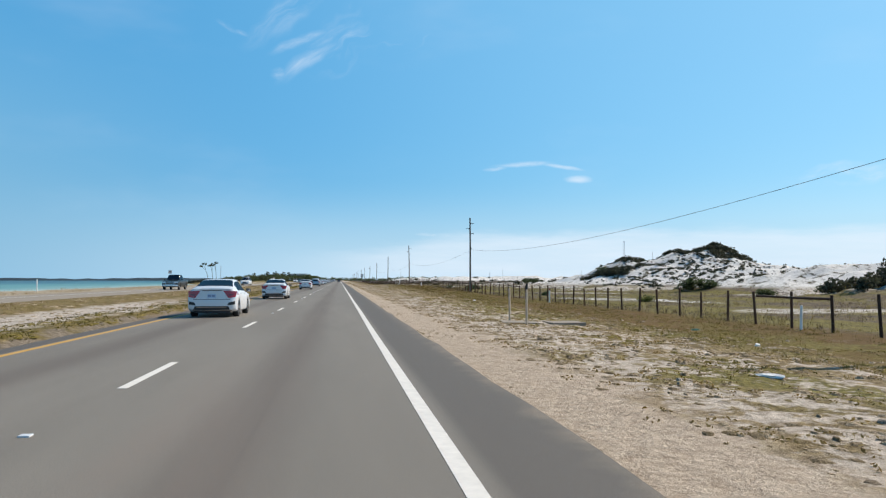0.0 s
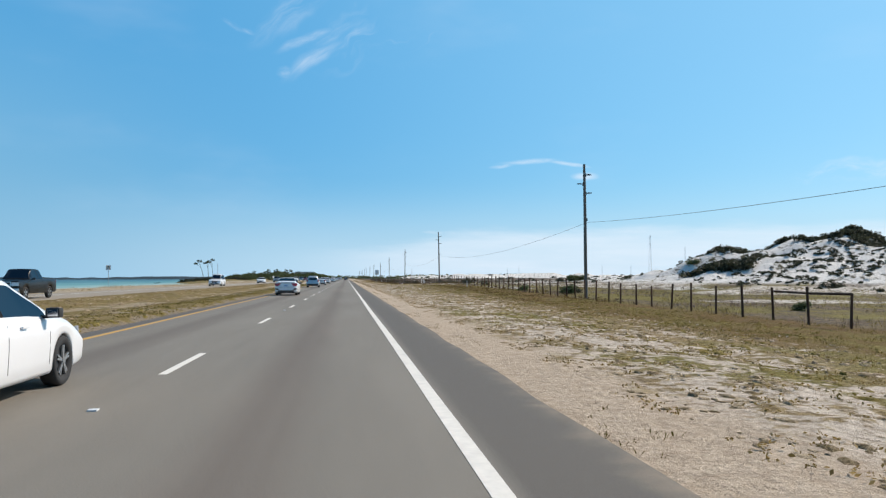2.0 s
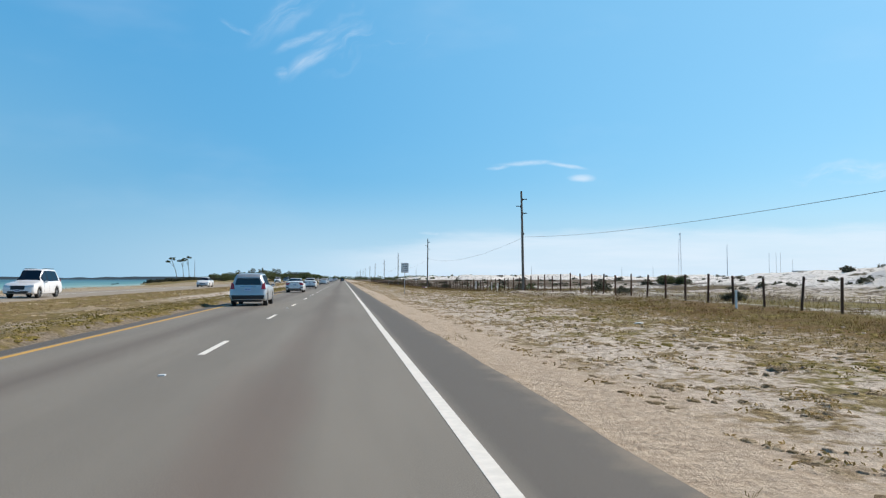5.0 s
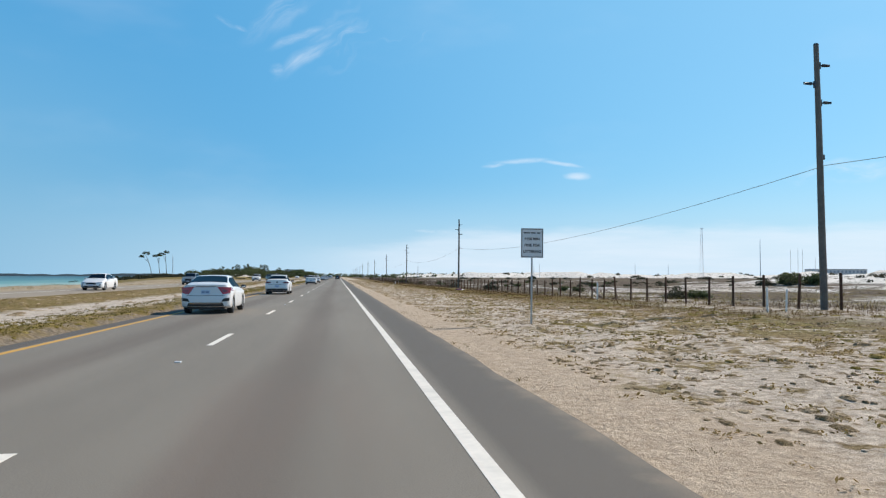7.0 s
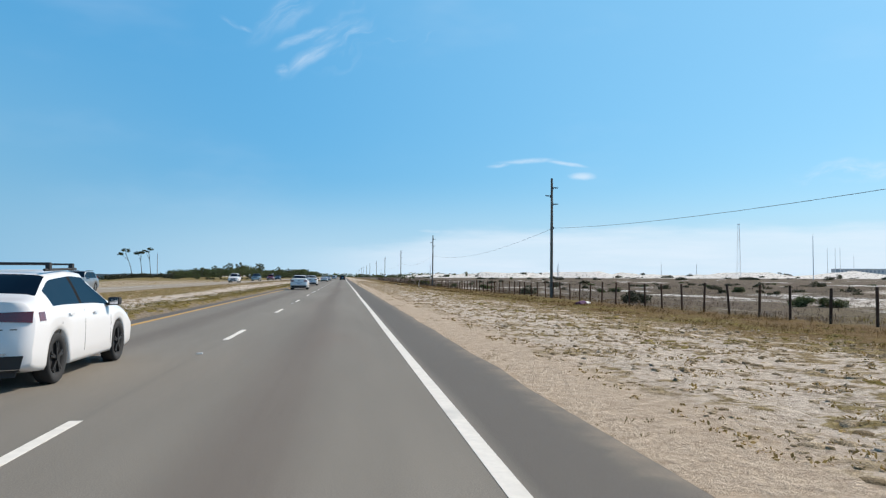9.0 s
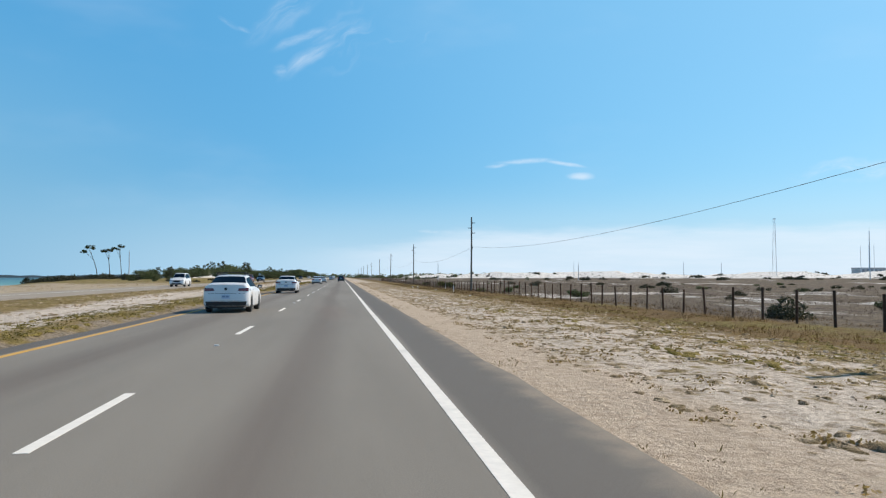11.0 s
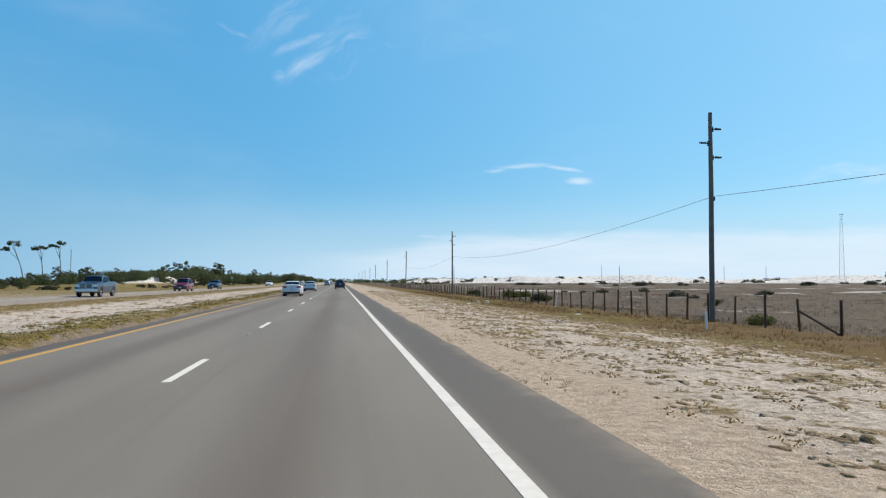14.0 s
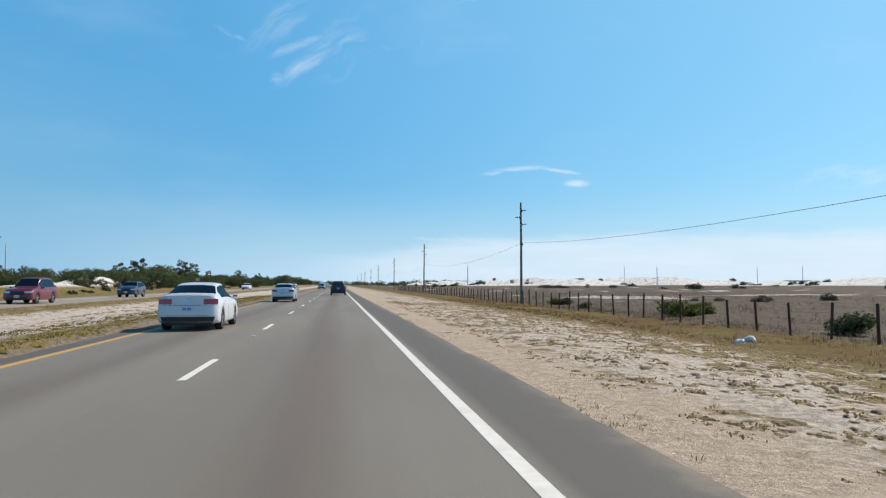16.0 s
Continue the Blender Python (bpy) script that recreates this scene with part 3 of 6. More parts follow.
POLE_X = 17.6
POLE_Y = (17.0, 103.0, 190.9, 275.4, 363.0, 451.0, 532.6, 619.0, 705.0, 791.0, 877.0, 963.0, 1050.0)
POLE_DX = (0.0, 0.75, 0.35, 0.2, 0.35, 0.65, 0.0, 0.2, -0.3, 0.2, 0.0, 0.3, -0.2)
POLE_LEAN = (0.4, -0.3, -1.1, 0.3, 0.2, -0.2, 0.4, 0.0, -0.5, 0.3, 0.0, 0.5, -0.3)
pole = utility_pole()
for k, (y, lean, dx) in enumerate(zip(POLE_Y, POLE_LEAN, POLE_DX)):
    one = pole if k == 0 else copy_thing(pole, Matrix())
    one.matrix_basis = pose(POLE_X + dx, y, min(float(height(POLE_X + dx, y)), -0.18) - 0.02, 0, lean, 5 * math.sin(k * 7))


def hung(a, b, sag, n=22):
    return [Vector(a).lerp(Vector(b), i / n) - Vector((0, 0, 4 * sag * (i / n) * (1 - i / n))) for i in range(n + 1)]


ends = [(POLE_X + 0.2, -70.0, 5.65)] + [(POLE_X + dx + 0.15, y, 5.65) for y, dx in zip(POLE_Y, POLE_DX)]
for a, b in zip(ends, ends[1:]):
    v, f = tube(hung(a, b, 1.25), 0.012)
    tagged(new("overhead_cable", mesh_from("overhead_cable", v, f, WIRE)), "dark sagging cable strung between two utility poles", "cable", "cables between the poles")

FENCE_X = 17.8


def post_y(k):
    """Where the posts stand along the road: even bays, a little longer or shorter from stretch to stretch."""
    return float(np.interp(k, (-6, 0, 5, 9, 21, 28, 40, 48, 67, 73, 82, 89, 115, 122, 129, 135, 150, 157, 240),
                           (10.1, 24.76, 36.98, 47.52, 76.73, 94.26, 123.43, 142.53, 189.81, 204.28, 226.1, 243.05, 306.92, 324.1, 341.02, 355.76, 392.42, 409.51, 612.0)))


def fence():
    root = new("fence")
    shapes = []
    for s in range(6):
        bm = bmesh.new()
        rng = random.Random(s)
        a, b = rng.uniform(0.052, 0.061), rng.uniform(0.048, 0.057)
        rod(bm, (0, 0, -0.25), (rng.uniform(-0.03, 0.03), rng.uniform(-0.03, 0.03), 1.36 + rng.uniform(-0.07, 0.07)), a, b, 9)
        bmesh.ops.bevel(bm, geom=[e for e in bm.edges if e.calc_length() < 0.1 and all(v.co.z > 1 for v in e.verts)], offset=0.01, segments=1, affect="EDGES")
        shapes.append(mesh_of("post", bm, POST_WOOD))
    rng = random.Random(8)
    tops = []
    for k in range(-5, 236):
        y = post_y(k)
        x = FENCE_X + rng.uniform(-0.06, 0.06)
        one = part("post", shapes[rng.randrange(6)], None, root)
        z = float(height(x, y))
        tall = rng.choice((1.0, 1.0, 1.03, 0.96, 1.08))
        one.matrix_basis = pose(x, y, z, rng.gauss(0, 1.6), rng.gauss(0, 1.6), rng.uniform(0, 360)) @ Matrix.Diagonal((1, 1, tall, 1))
        tops.append((x, y, z))
    for h in (0.34, 0.68, 0.98, 1.24):
        pts = []
        for (x, y, z), (x2, y2, z2) in zip(tops, tops[1:]):
            pts += [(x - 0.075, y, z + h), ((x + x2) / 2 - 0.075, (y + y2) / 2, (z + z2) / 2 + h - 0.025)]
        v, f = tube(pts, 0.0035, 3)
        part("wire_strand", mesh_from("wire_strand", v, f, FENCE_WIRE), None, root, "rusty wire strand")
    # brace rails over strained bays
    for k in (0, 19, 38):
        y0, y1, y2 = post_y(k), post_y(k + 1), post_y(k + 2)
        bm = bmesh.new()
        top = [float(height(FENCE_X, y)) + 1.22 for y in (y0, y1, y2)]
        rod(bm, (FENCE_X, y0, top[0]), (FENCE_X, y1, top[1]), 0.05, 0.048, 8)
        rod(bm, (FENCE_X, y1, top[1]), (FENCE_X, y2, top[2]), 0.048, 0.045, 8)
        part("brace_rail", bm, POST_WOOD, root, "dark timber rail between three posts")
    # slanting braces at strained posts
    for k in (78, 135):
        y0, y1 = post_y(k - 1), post_y(k)
        bm = bmesh.new()
        rod(bm, (FENCE_X - 0.08, y1, float(height(FENCE_X, y1)) + 0.85), (FENCE_X - 0.08, y0, float(height(FENCE_X, y0)) + 0.05), 0.05, 0.045, 8)
        part("slant_brace", bm, POST_WOOD, root, "slanting timber brace")
    return tagged(root, "long wire fence on dark round timber posts", "fence")


fence()


def litter_sign():
    root = new("road_sign")
    bm = bmesh.new()
    box(bm, (0.05, 0.03, 3.0), Matrix.Translation((0, 0, 1.35)), 0.008)
    box(bm, (0.02, 0.02, 3.0), Matrix.Translation((0, 0.02, 1.35)))
    part("sign_post", bm, STEEL, root)
    bm = bmesh.new()
    box(bm, (0.72, 0.006, 0.94), Matrix.Translation((0, -0.025, 2.42)))
    panel = part("sign_panel", bm, SIGN_WHITE, root, "white rectangular panel with black words on the litter fine")
    bm = bmesh.new()
    for dx, dz, sx, sz in ((0, 0.44, 0.68, 0.018), (0, -0.44, 0.68, 0.018), (0.331, 0, 0.018, 0.862), (-0.331, 0, 0.018, 0.862)):
        box(bm, (sx, 0.003, sz), Matrix.Translation((dx, -0.0295, 2.42 + dz)))
    part("border", bm, SIGN_BLACK, panel)
    bm = bmesh.new()
    for x0, n in ((-0.25, 0.2), (-0.02, 0.15), (0.18, 0.1)):
        box(bm, (n, 0.003, 0.035), Matrix.Translation((x0 + n / 2 - 0.02, -0.0295, 2.74)))
    part("small_line", bm, SIGN_BLACK, panel)
    for words, z in (("$100 MIN", 2.51), ("FINE FOR", 2.31), ("LITTERING", 2.11)):
        curve = bpy.data.curves.new("words", "FONT")
        curve.body, curve.size, curve.align_x, curve.extrude, curve.offset = words, 0.118, "CENTER", 0.0015, 0.003
        text = new("words", curve)
        me = bpy.data.meshes.new_from_object(text)
        bpy.data.objects.remove(text)
        me.materials.clear()
        me.materials.append(SIGN_BLACK)
        line = part("lettering", me, None, panel)
        line.matrix_basis = pose(0, -0.0305, z, 90, 0, 0)
    for z in (2.15, 2.7):
        bm = bmesh.new()
        rod(bm, (0, -0.02, z), (0, -0.036, z), 0.012, None, 8)
        part("bolt", bm, STEEL, panel)
    panel.matrix_basis = pose(0, 0, 0.235) @ Matrix.Diagonal((0.95, 1, 0.95, 1))
    tagged(root, "white litter fine sign on a thin steel post beside the road", "road sign")
    root.matrix_basis = pose(5.54, 187.0, float(height(5.54, 187.0)) - 0.11, 0, 0.6, -4)


litter_sign()


# ---- vehicles ----
def paint(name, colour, rough=0.28, metal=0.0, coat=0.45, spec=0.5, dusty=0.14):
    m, n, b = material(name)
    where = n.add("ShaderNodeTexCoord").outputs["Object"]
    dust = n.noise(where, 2.2, 5.0, 0.65)
    fleck = n.noise(where, 160.0, 2.0)
    ax = n.add("ShaderNodeSeparateXYZ", {0: where})
    col = n.mix(n.step(fleck, 0.3, 0.7), tuple(c * 0.95 for c in colour), colour)
    low = n.math("MULTIPLY", n.math("SUBTRACT", 1.0, n.step(n.math("ADD", ax.outputs[2], n.math("MULTIPLY", dust, 0.3)), 0.25, 0.75)), dusty)
    col = n.mix(low, col, (0.27, 0.24, 0.20))
    n.link(col, b.inputs["Base Color"])
    n.link(n.math("ADD", rough, n.math("MULTIPLY", dust, 0.12)), b.inputs["Roughness"])
    b.inputs["Specular IOR Level"].default_value = spec
    b.inputs["Metallic"].default_value, b.inputs["Coat Weight"].default_value, b.inputs["Coat Roughness"].default_value = metal, coat, 0.05
    return m


def tinted_glass():
    m, n, b = material("tinted_car_glass")
    clear = n.add("ShaderNodeBsdfTransparent", {0: (0.045, 0.05, 0.053)})
    gloss = n.add("ShaderNodeBsdfGlossy", {"Roughness": 0.03, "Color": (0.13, 0.14, 0.15)})
    fres = n.add("ShaderNodeFresnel", {"IOR": 1.55})
    both = n.add("ShaderNodeMixShader", {0: fres.outputs[0], 1: clear.outputs[0], 2: gloss.outputs[0]})
    n.link(both.outputs[0], n.tree.nodes["Material Output"].inputs[0])
    return m


CAR_WHITE = paint("white_car_paint", (0.80, 0.80, 0.81))
CAR_SILVER = paint("silver_car_paint", (0.55, 0.57, 0.59), 0.3, 0.5)
CAR_PEARL = paint("pearl_car_paint", (0.66, 0.69, 0.72))
CAR_GREY = paint("grey_car_paint", (0.22, 0.25, 0.28), 0.3, 0.4)
CAR_DARK = paint("charcoal_car_paint", (0.028, 0.030, 0.034), 0.35, 0.2, 0.2)
CAR_BLACK = paint("black_car_paint", (0.006, 0.0065, 0.007), 0.3, 0.0, 0.1, 0.25, 0.03)
CAR_RED = paint("red_car_paint", (0.17, 0.014, 0.016))
CAR_MAROON = paint("maroon_car_paint", (0.15, 0.014, 0.032))
CAR_BLUE = paint("navy_car_paint", (0.02, 0.04, 0.075))
GLASS = tinted_glass()
TYRE = plain("tyre_rubber", (0.022, 0.022, 0.023), 0.85, vary=0.25, scale=5.0, relief=0.003)
RIM = plain("alloy_rim", (0.48, 0.49, 0.50), 0.35, 0.85, vary=0.12)
BLACK_RIM = plain("black_alloy_rim", (0.03, 0.03, 0.032), 0.35, 0.5, vary=0.12)
TRIM = plain("black_plastic_trim", (0.025, 0.025, 0.027), 0.6, vary=0.2)
CHROME = plain("chrome_trim", (0.50, 0.51, 0.53), 0.18, 1.0, vary=0.05)
PILLAR = plain("door_pillar_black", (0.008, 0.008, 0.009), 0.85, vary=0.1)
PILLAR.node_tree.nodes["Principled BSDF"].inputs["Specular IOR Level"].default_value = 0.15
CABIN = plain("dark_cabin_cloth", (0.035, 0.034, 0.034), 0.9, vary=0.25)
RED_LENS = plain("red_lamp_lens", (0.42, 0.012, 0.014), 0.15, vary=0.2, scale=30.0, coat=1.0)
DARK_LENS = plain("dark_red_lens", (0.15, 0.008, 0.010), 0.15, vary=0.2, scale=30.0, coat=1.0)
CLEAR_LENS = plain("clear_lamp_lens", (0.55, 0.57, 0.60), 0.12, 0.3, vary=0.25, scale=30.0, coat=1.0)
PLATE = plain("number_plate", (0.55, 0.62, 0.74), 0.5, vary=0.06)
PLATE_INK = plain("plate_ink", (0.22, 0.27, 0.40), 0.5, vary=0.1)


def eased(keys, at, soft=0.10):
    """Straight runs between (y, value) keys with their corners rounded."""
    ks = np.array(keys, float)
    out = np.zeros(len(at))
    for k in np.linspace(-1, 1, 7):
        out += np.interp(at + k * soft, ks[:, 0], ks[:, 1])
    return out / 7


def wheel_shapes(radius, wide, rim_mat):
    bm = bmesh.new()
    prof = [(0.62, -0.36), (0.80, -0.47), (0.94, -0.48), (1.0, -0.36), (1.0, 0.36), (0.94, 0.48), (0.80, 0.47), (0.62, 0.36)]
    ring, n = [], 28
    for i in range(n):
        a = 2 * math.pi * i / n
        ring.append([bm.verts.new((w_ * wide, r * radius * math.cos(a), r * radius * math.sin(a))) for r, w_ in prof])
    for i in range(n):
        p, q = ring[i], ring[(i + 1) % n]
        for k in range(len(prof)):
            l = (k + 1) % len(prof)
            bm.faces.new((p[k], p[l], q[l], q[k]))
    bmesh.ops.recalc_face_normals(bm, faces=list(bm.faces))
    tyre = mesh_of("tyre", bm, TYRE, True)
    bm = bmesh.new()
    turn = Matrix.Rotation(math.pi / 2, 4, "Y")
    cone(bm, radius * 0.63, radius * 0.63, wide * 0.55, turn, 28)
    disc = mesh_of("rim_barrel", bm, TRIM)
    bm = bmesh.new()
    for s in (1,):
        for k in range(5):
            a = 2 * math.pi * k / 5
            for d in (-0.12, 0.12):
                m = Matrix.Translation((s * wide * 0.38, 0, 0)) @ Matrix.Rotation(a + d, 4, "X") @ Matrix.Translation((0, 0, radius * 0.35))
                box(bm, (0.03, radius * 0.085, radius * 0.56), m, 0.006)
        cone(bm, radius * 0.15, radius * 0.13, 0.05, Matrix.Translation((s * wide * 0.38, 0, 0)) @ turn, 14)
    return tyre, disc, mesh_of("rim", bm, rim_mat)


def shell(grid, thick, inward):
    """A bmesh plate from a grid of points, with that thickness along inward."""
    bm = bmesh.new()
    inward = Vector(inward) * thick
    top = [[bm.verts.new(p) for p in row] for row in grid]
    low = [[bm.verts.new(Vector(p) + inward) for p in row] for row in grid]
    r, c = len(grid), len(grid[0])
    for i in range(r - 1):
        for j in range(c - 1):
            bm.faces.new((top[i][j], top[i][j + 1], top[i + 1][j + 1], top[i + 1][j]))
            bm.faces.new((low[i][j], low[i + 1][j], low[i + 1][j + 1], low[i][j + 1]))
    for i in range(r - 1):
        bm.faces.new((top[i][0], top[i + 1][0], low[i + 1][0], low[i][0]))
        bm.faces.new((top[i][-1], low[i][-1], low[i + 1][-1], top[i + 1][-1]))
    for j in range(c - 1):
        bm.faces.new((top[0][j], low[0][j], low[0][j + 1], top[0][j + 1]))
        bm.faces.new((top[-1][j], top[-1][j + 1], low[-1][j + 1], low[-1][j]))
    bmesh.ops.recalc_face_normals(bm, faces=list(bm.faces))
    return bm


class Car:
    """A vehicle lofted along its length: y forward, z up, standing on z = 0."""

    def __init__(self, name, label, category, length, width, top, belt, wheels, body_mat, radius=0.33, bottom=0.20, rim_mat=None,
                 screen=(), back=(), sides=(), roof_wide=0.60, plump=0.2, group="vehicles on the road", rear_lean=0.14, front_lean=0.25, bed=None):
        self.root = tagged(new(name), label, category, group)
        self.L, self.W = length, width / 2
        self.rear_lean, self.front_lean, self.plump = rear_lean, front_lean, plump
        n = int(length / 0.05)
        ys = np.linspace(-length / 2, length / 2, n + 1)
        zt, zb = eased(top, ys, 0.09), eased(belt, ys, 0.12)
        zt = np.maximum(zt, zb + 0.012)
        half = np.full(n + 1, self.W)
        ends = np.minimum(ys + length / 2, length / 2 - ys)
        half *= 1 - 0.035 * np.exp(-ends / 0.5)
        low = np.full(n + 1, bottom) + 0.10 * np.exp(-ends / 0.22)
        for wy in wheels:
            d = radius * 1.16
            inside = np.abs(ys - wy) < d
            low[inside] = np.maximum(low[inside], radius * 0.95 + np.sqrt(d * d - (ys[inside] - wy) ** 2) - 0.02)
        self.ys, self.zt, self.zb, self.half, self.low = ys, zt, zb, half, low
        rows = []
        self.J = 15
        for i in range(n + 1):
            w_, b, t, lo = half[i], zb[i], zt[i], low[i]
            tall = t - b
            wr = w_ * (0.90 - (0.90 - roof_wide / self.W) * min(1.0, tall / 0.42))
            lo2 = min(lo, b - 0.16)
            pts = [(0, lo2), (0.78 * w_, lo2), (0.955 * w_, lo2 + 0.02), (0.985 * w_, lo2 + 0.10 * (b - lo2)), (0.99 * w_, lo2 + 0.3 * (b - lo2)), (w_, lo2 + 0.55 * (b - lo2)),
                   (0.995 * w_, lo2 + 0.8 * (b - lo2)), (0.965 * w_, b - 0.02), (0.935 * w_, b + 0.005)]
            x0, x1, z1 = 0.93 * w_, wr, t - min(0.05, tall * 0.3)
            for u in (0.08, 0.5, 0.93):
                pts.append((x0 + (x1 - x0) * u + 0.012 * math.sin(math.pi * u), b + 0.008 + (z1 - b - 0.008) * u))
            pts += [(wr * 0.965, t - min(0.022, tall * 0.12)), (wr * 0.82, t), (wr * 0.42, t + 0.012), (0, t + 0.016)]
            rows.append(pts)
        self.J = len(rows[0])
        ring = [[(x, z) for x, z in r] + [(-x, z) for x, z in r[-2:0:-1]] for r in rows]
        K = len(ring[0])
        glass_cells = {}
        J = self.J
        for tag, spans in (("windscreen", screen), ("rear_window", back)):
            for a, b in spans:
                for i in range(n):
                    if a <= (ys[i] + ys[i + 1]) / 2 <= b:
                        for k in list(range(J - 3, J - 1)) + list(range(J - 1, J + 1)):
                            glass_cells[(i, k)] = tag
                        glass_cells[(i, J - 4)] = glass_cells[(i, J + 1)] = tag
        for q, (a, b) in enumerate(sides):
            for i in range(n):
                if a <= (ys[i] + ys[i + 1]) / 2 <= b and min(zt[i] - zb[i], zt[i + 1] - zb[i + 1]) > 0.13:
                    for k in (9, 10):
                        glass_cells[(i, k)] = "side_window_r%d" % q
                        glass_cells[(i, K - 1 - k)] = "side_window_l%d" % q
        for (_, a), (b, _) in zip(sides, sides[1:]):
            for i in range(n):
                if a - 0.03 < (ys[i] + ys[i + 1]) / 2 < b + 0.03:
                    for k in (9, 10):
                        glass_cells.setdefault((i, k), "pillar_r%d" % round(a * 100)), glass_cells.setdefault((i, K - 1 - k), "pillar_l%d" % round(a * 100))
        verts = [[self.bent(x, ys[i], z) for x, z in ring[i]] for i in range(n + 1)]
        bms = {}
        for i in range(n):
            for k in range(K):
                tag = glass_cells.get((i, k), "body")
                bms.setdefault(tag, []).append((verts[i][k], verts[i][(k + 1) % K], verts[i + 1][(k + 1) % K], verts[i + 1][k]))
        # rounded end faces
        for i, flip in ((0, True), (n, False)):
            cols = np.linspace(-1, 1, 13)
            grid = [[self.bent(c * x, ys[i], z) for c in cols] for x, z in rows[i][1:]]
            for a, b in zip(grid, grid[1:]):
                for c in range(12):
                    f = (a[c], a[c + 1], b[c + 1], b[c])
                    bms["body"].append(f if flip else f[::-1])
        for tag, cells in bms.items():
            bm = bmesh.new()
            cache = {}
            for cell in cells:
                vs = []
                for p in cell:
                    key = tuple(round(c, 5) for c in p)
                    if key not in cache:
                        cache[key] = bm.verts.new(p)
                    if cache[key] not in vs:
                        vs.append(cache[key])
                if len(vs) > 2:
                    try:
                        bm.faces.new(vs)
                    except ValueError:
                        pass
            if tag == "body":
                bmesh.ops.recalc_face_normals(bm, faces=list(bm.faces))
            me = mesh_of(tag.split("_r")[0].split("_l")[0] if tag[:4] in ("side", "pill") else tag, bm, body_mat if tag == "body" else PILLAR if tag[:4] == "pill" else GLASS, True)
            ob = part(me.name.split(".")[0], me, None, self.root, "" if tag == "body" else "black door pillar" if tag[:4] == "pill" else "dark tinted glass")
            if tag == "body":
                self.body = ob
        # cabin and floor
        bm = bmesh.new()
        box(bm, (width * 0.80, length * 0.94, 0.34), Matrix.Translation((0, 0, bottom + 0.22)), 0.03)
        part("underbody", bm, TRIM, self.root)
        # black plate for the valance, also standing in for shade under the tail
        part("rear_valance", self.rear([(-self.W * 0.72, bottom - 0.02), (self.W * 0.72, bottom - 0.02), (self.W * 0.76, bottom + 0.13), (-self.W * 0.76, bottom + 0.13)], -0.13), TRIM, self.root, "black valance with the shade beneath the bumper")
        for sx in (-0.37, 0.37):
            for sy in ([0.12, -0.72] if back else [0.1]):
                bm = bmesh.new()
                box(bm, (0.5, 0.5, 0.16), Matrix.Translation((sx, sy, 0.52)), 0.05)
                box(bm, (0.48, 0.14, 0.56), Matrix.Translation((sx, sy - 0.3, 0.82)) @ Matrix.Rotation(radians(12), 4, "X"), 0.05)
                box(bm, (0.26, 0.10, 0.18), Matrix.Translation((sx, sy - 0.38, 1.17)), 0.04)
                part("seat", bm, CABIN, self.root)
        tyre, disc, rim = wheel_shapes(radius, 0.215, rim_mat or RIM)
        for wy in wheels:
            for s in (-1, 1):
                one = part("wheel", tyre, None, self.root)
                one.matrix_basis = pose(s * (self.W - 0.125), wy, radius, 0, 0, 0 if s > 0 else 180)
                part("rim", rim, None, one)
                part("hub", disc, None, one)

    def bent(self, x, y, z):
        """Rounds the ends of the body in plan and leans the end faces."""
        rear, front = math.exp(-(y + self.L / 2) / 0.45), math.exp(-(self.L / 2 - y) / 0.45)
        u = min(1.0, abs(x) / self.W)
        lift = max(0.0, z - 0.55)
        y += rear * (self.plump * u ** 3 + self.rear_lean * lift - 0.03 * math.exp(-((z - 0.5) / 0.16) ** 2))
        y -= front * (self.plump * 1.5 * u ** 2.5 + self.front_lean * lift)
        return Vector((x, y, z))

    def rear(self, corners, proud=0.008, cols=8, rows=5, thick=0.03):
        return self.face(corners, -1, proud, cols, rows, thick)

    def front(self, corners, proud=0.008, cols=8, rows=5, thick=0.03):
        return self.face(corners, 1, proud, cols, rows, thick)

    def face(self, corners, end, proud, cols, rows, thick):
        """A plate on the rear (-1) or front (1) face between four corners (x, z)."""
        (a, b, c, d), grid = [Vector((*q, 0)) for q in corners], []
        for i in range(rows + 1):
            l, r = a.lerp(d, i / rows), b.lerp(c, i / rows)
            grid.append([])
            for j in range(cols + 1):
                p = l.lerp(r, j / cols)
                v = self.bent(p.x, end * self.L / 2, p.y)
                grid[-1].append(v + Vector((0, end * proud, 0)))
        return shell(grid, thick, (0, -end, 0))

    def side(self, y0, y1, z0, z1, s, proud=0.006, thick=0.02):
        grid = []
        for i in range(5):
            z = z0 + (z1 - z0) * i / 4
            grid.append([])
            for j in range(7):
                y = y0 + (y1 - y0) * j / 6
                k = min(len(self.ys) - 1, max(0, int(round((y + self.L / 2) / 0.05))))
                lo, b, w_ = self.low[k], self.zb[k], self.half[k]
                u = (z - lo) / max(0.05, b - lo)
                x = np.interp(u, (0, 0.1, 0.3, 0.55, 0.8, 0.97, 1.0), (0.955, 0.985, 0.99, 1.0, 0.995, 0.965, 0.935)) * w_
                v = self.bent(s * x, y, z)
                grid[-1].append(v + Vector((s * proud, 0, 0)))
        return shell(grid, thick, (-s, 0, 0))

    def add(self, name, bm, mat, label="", under=None):
        return part(name, bm, mat, under or self.root, label)

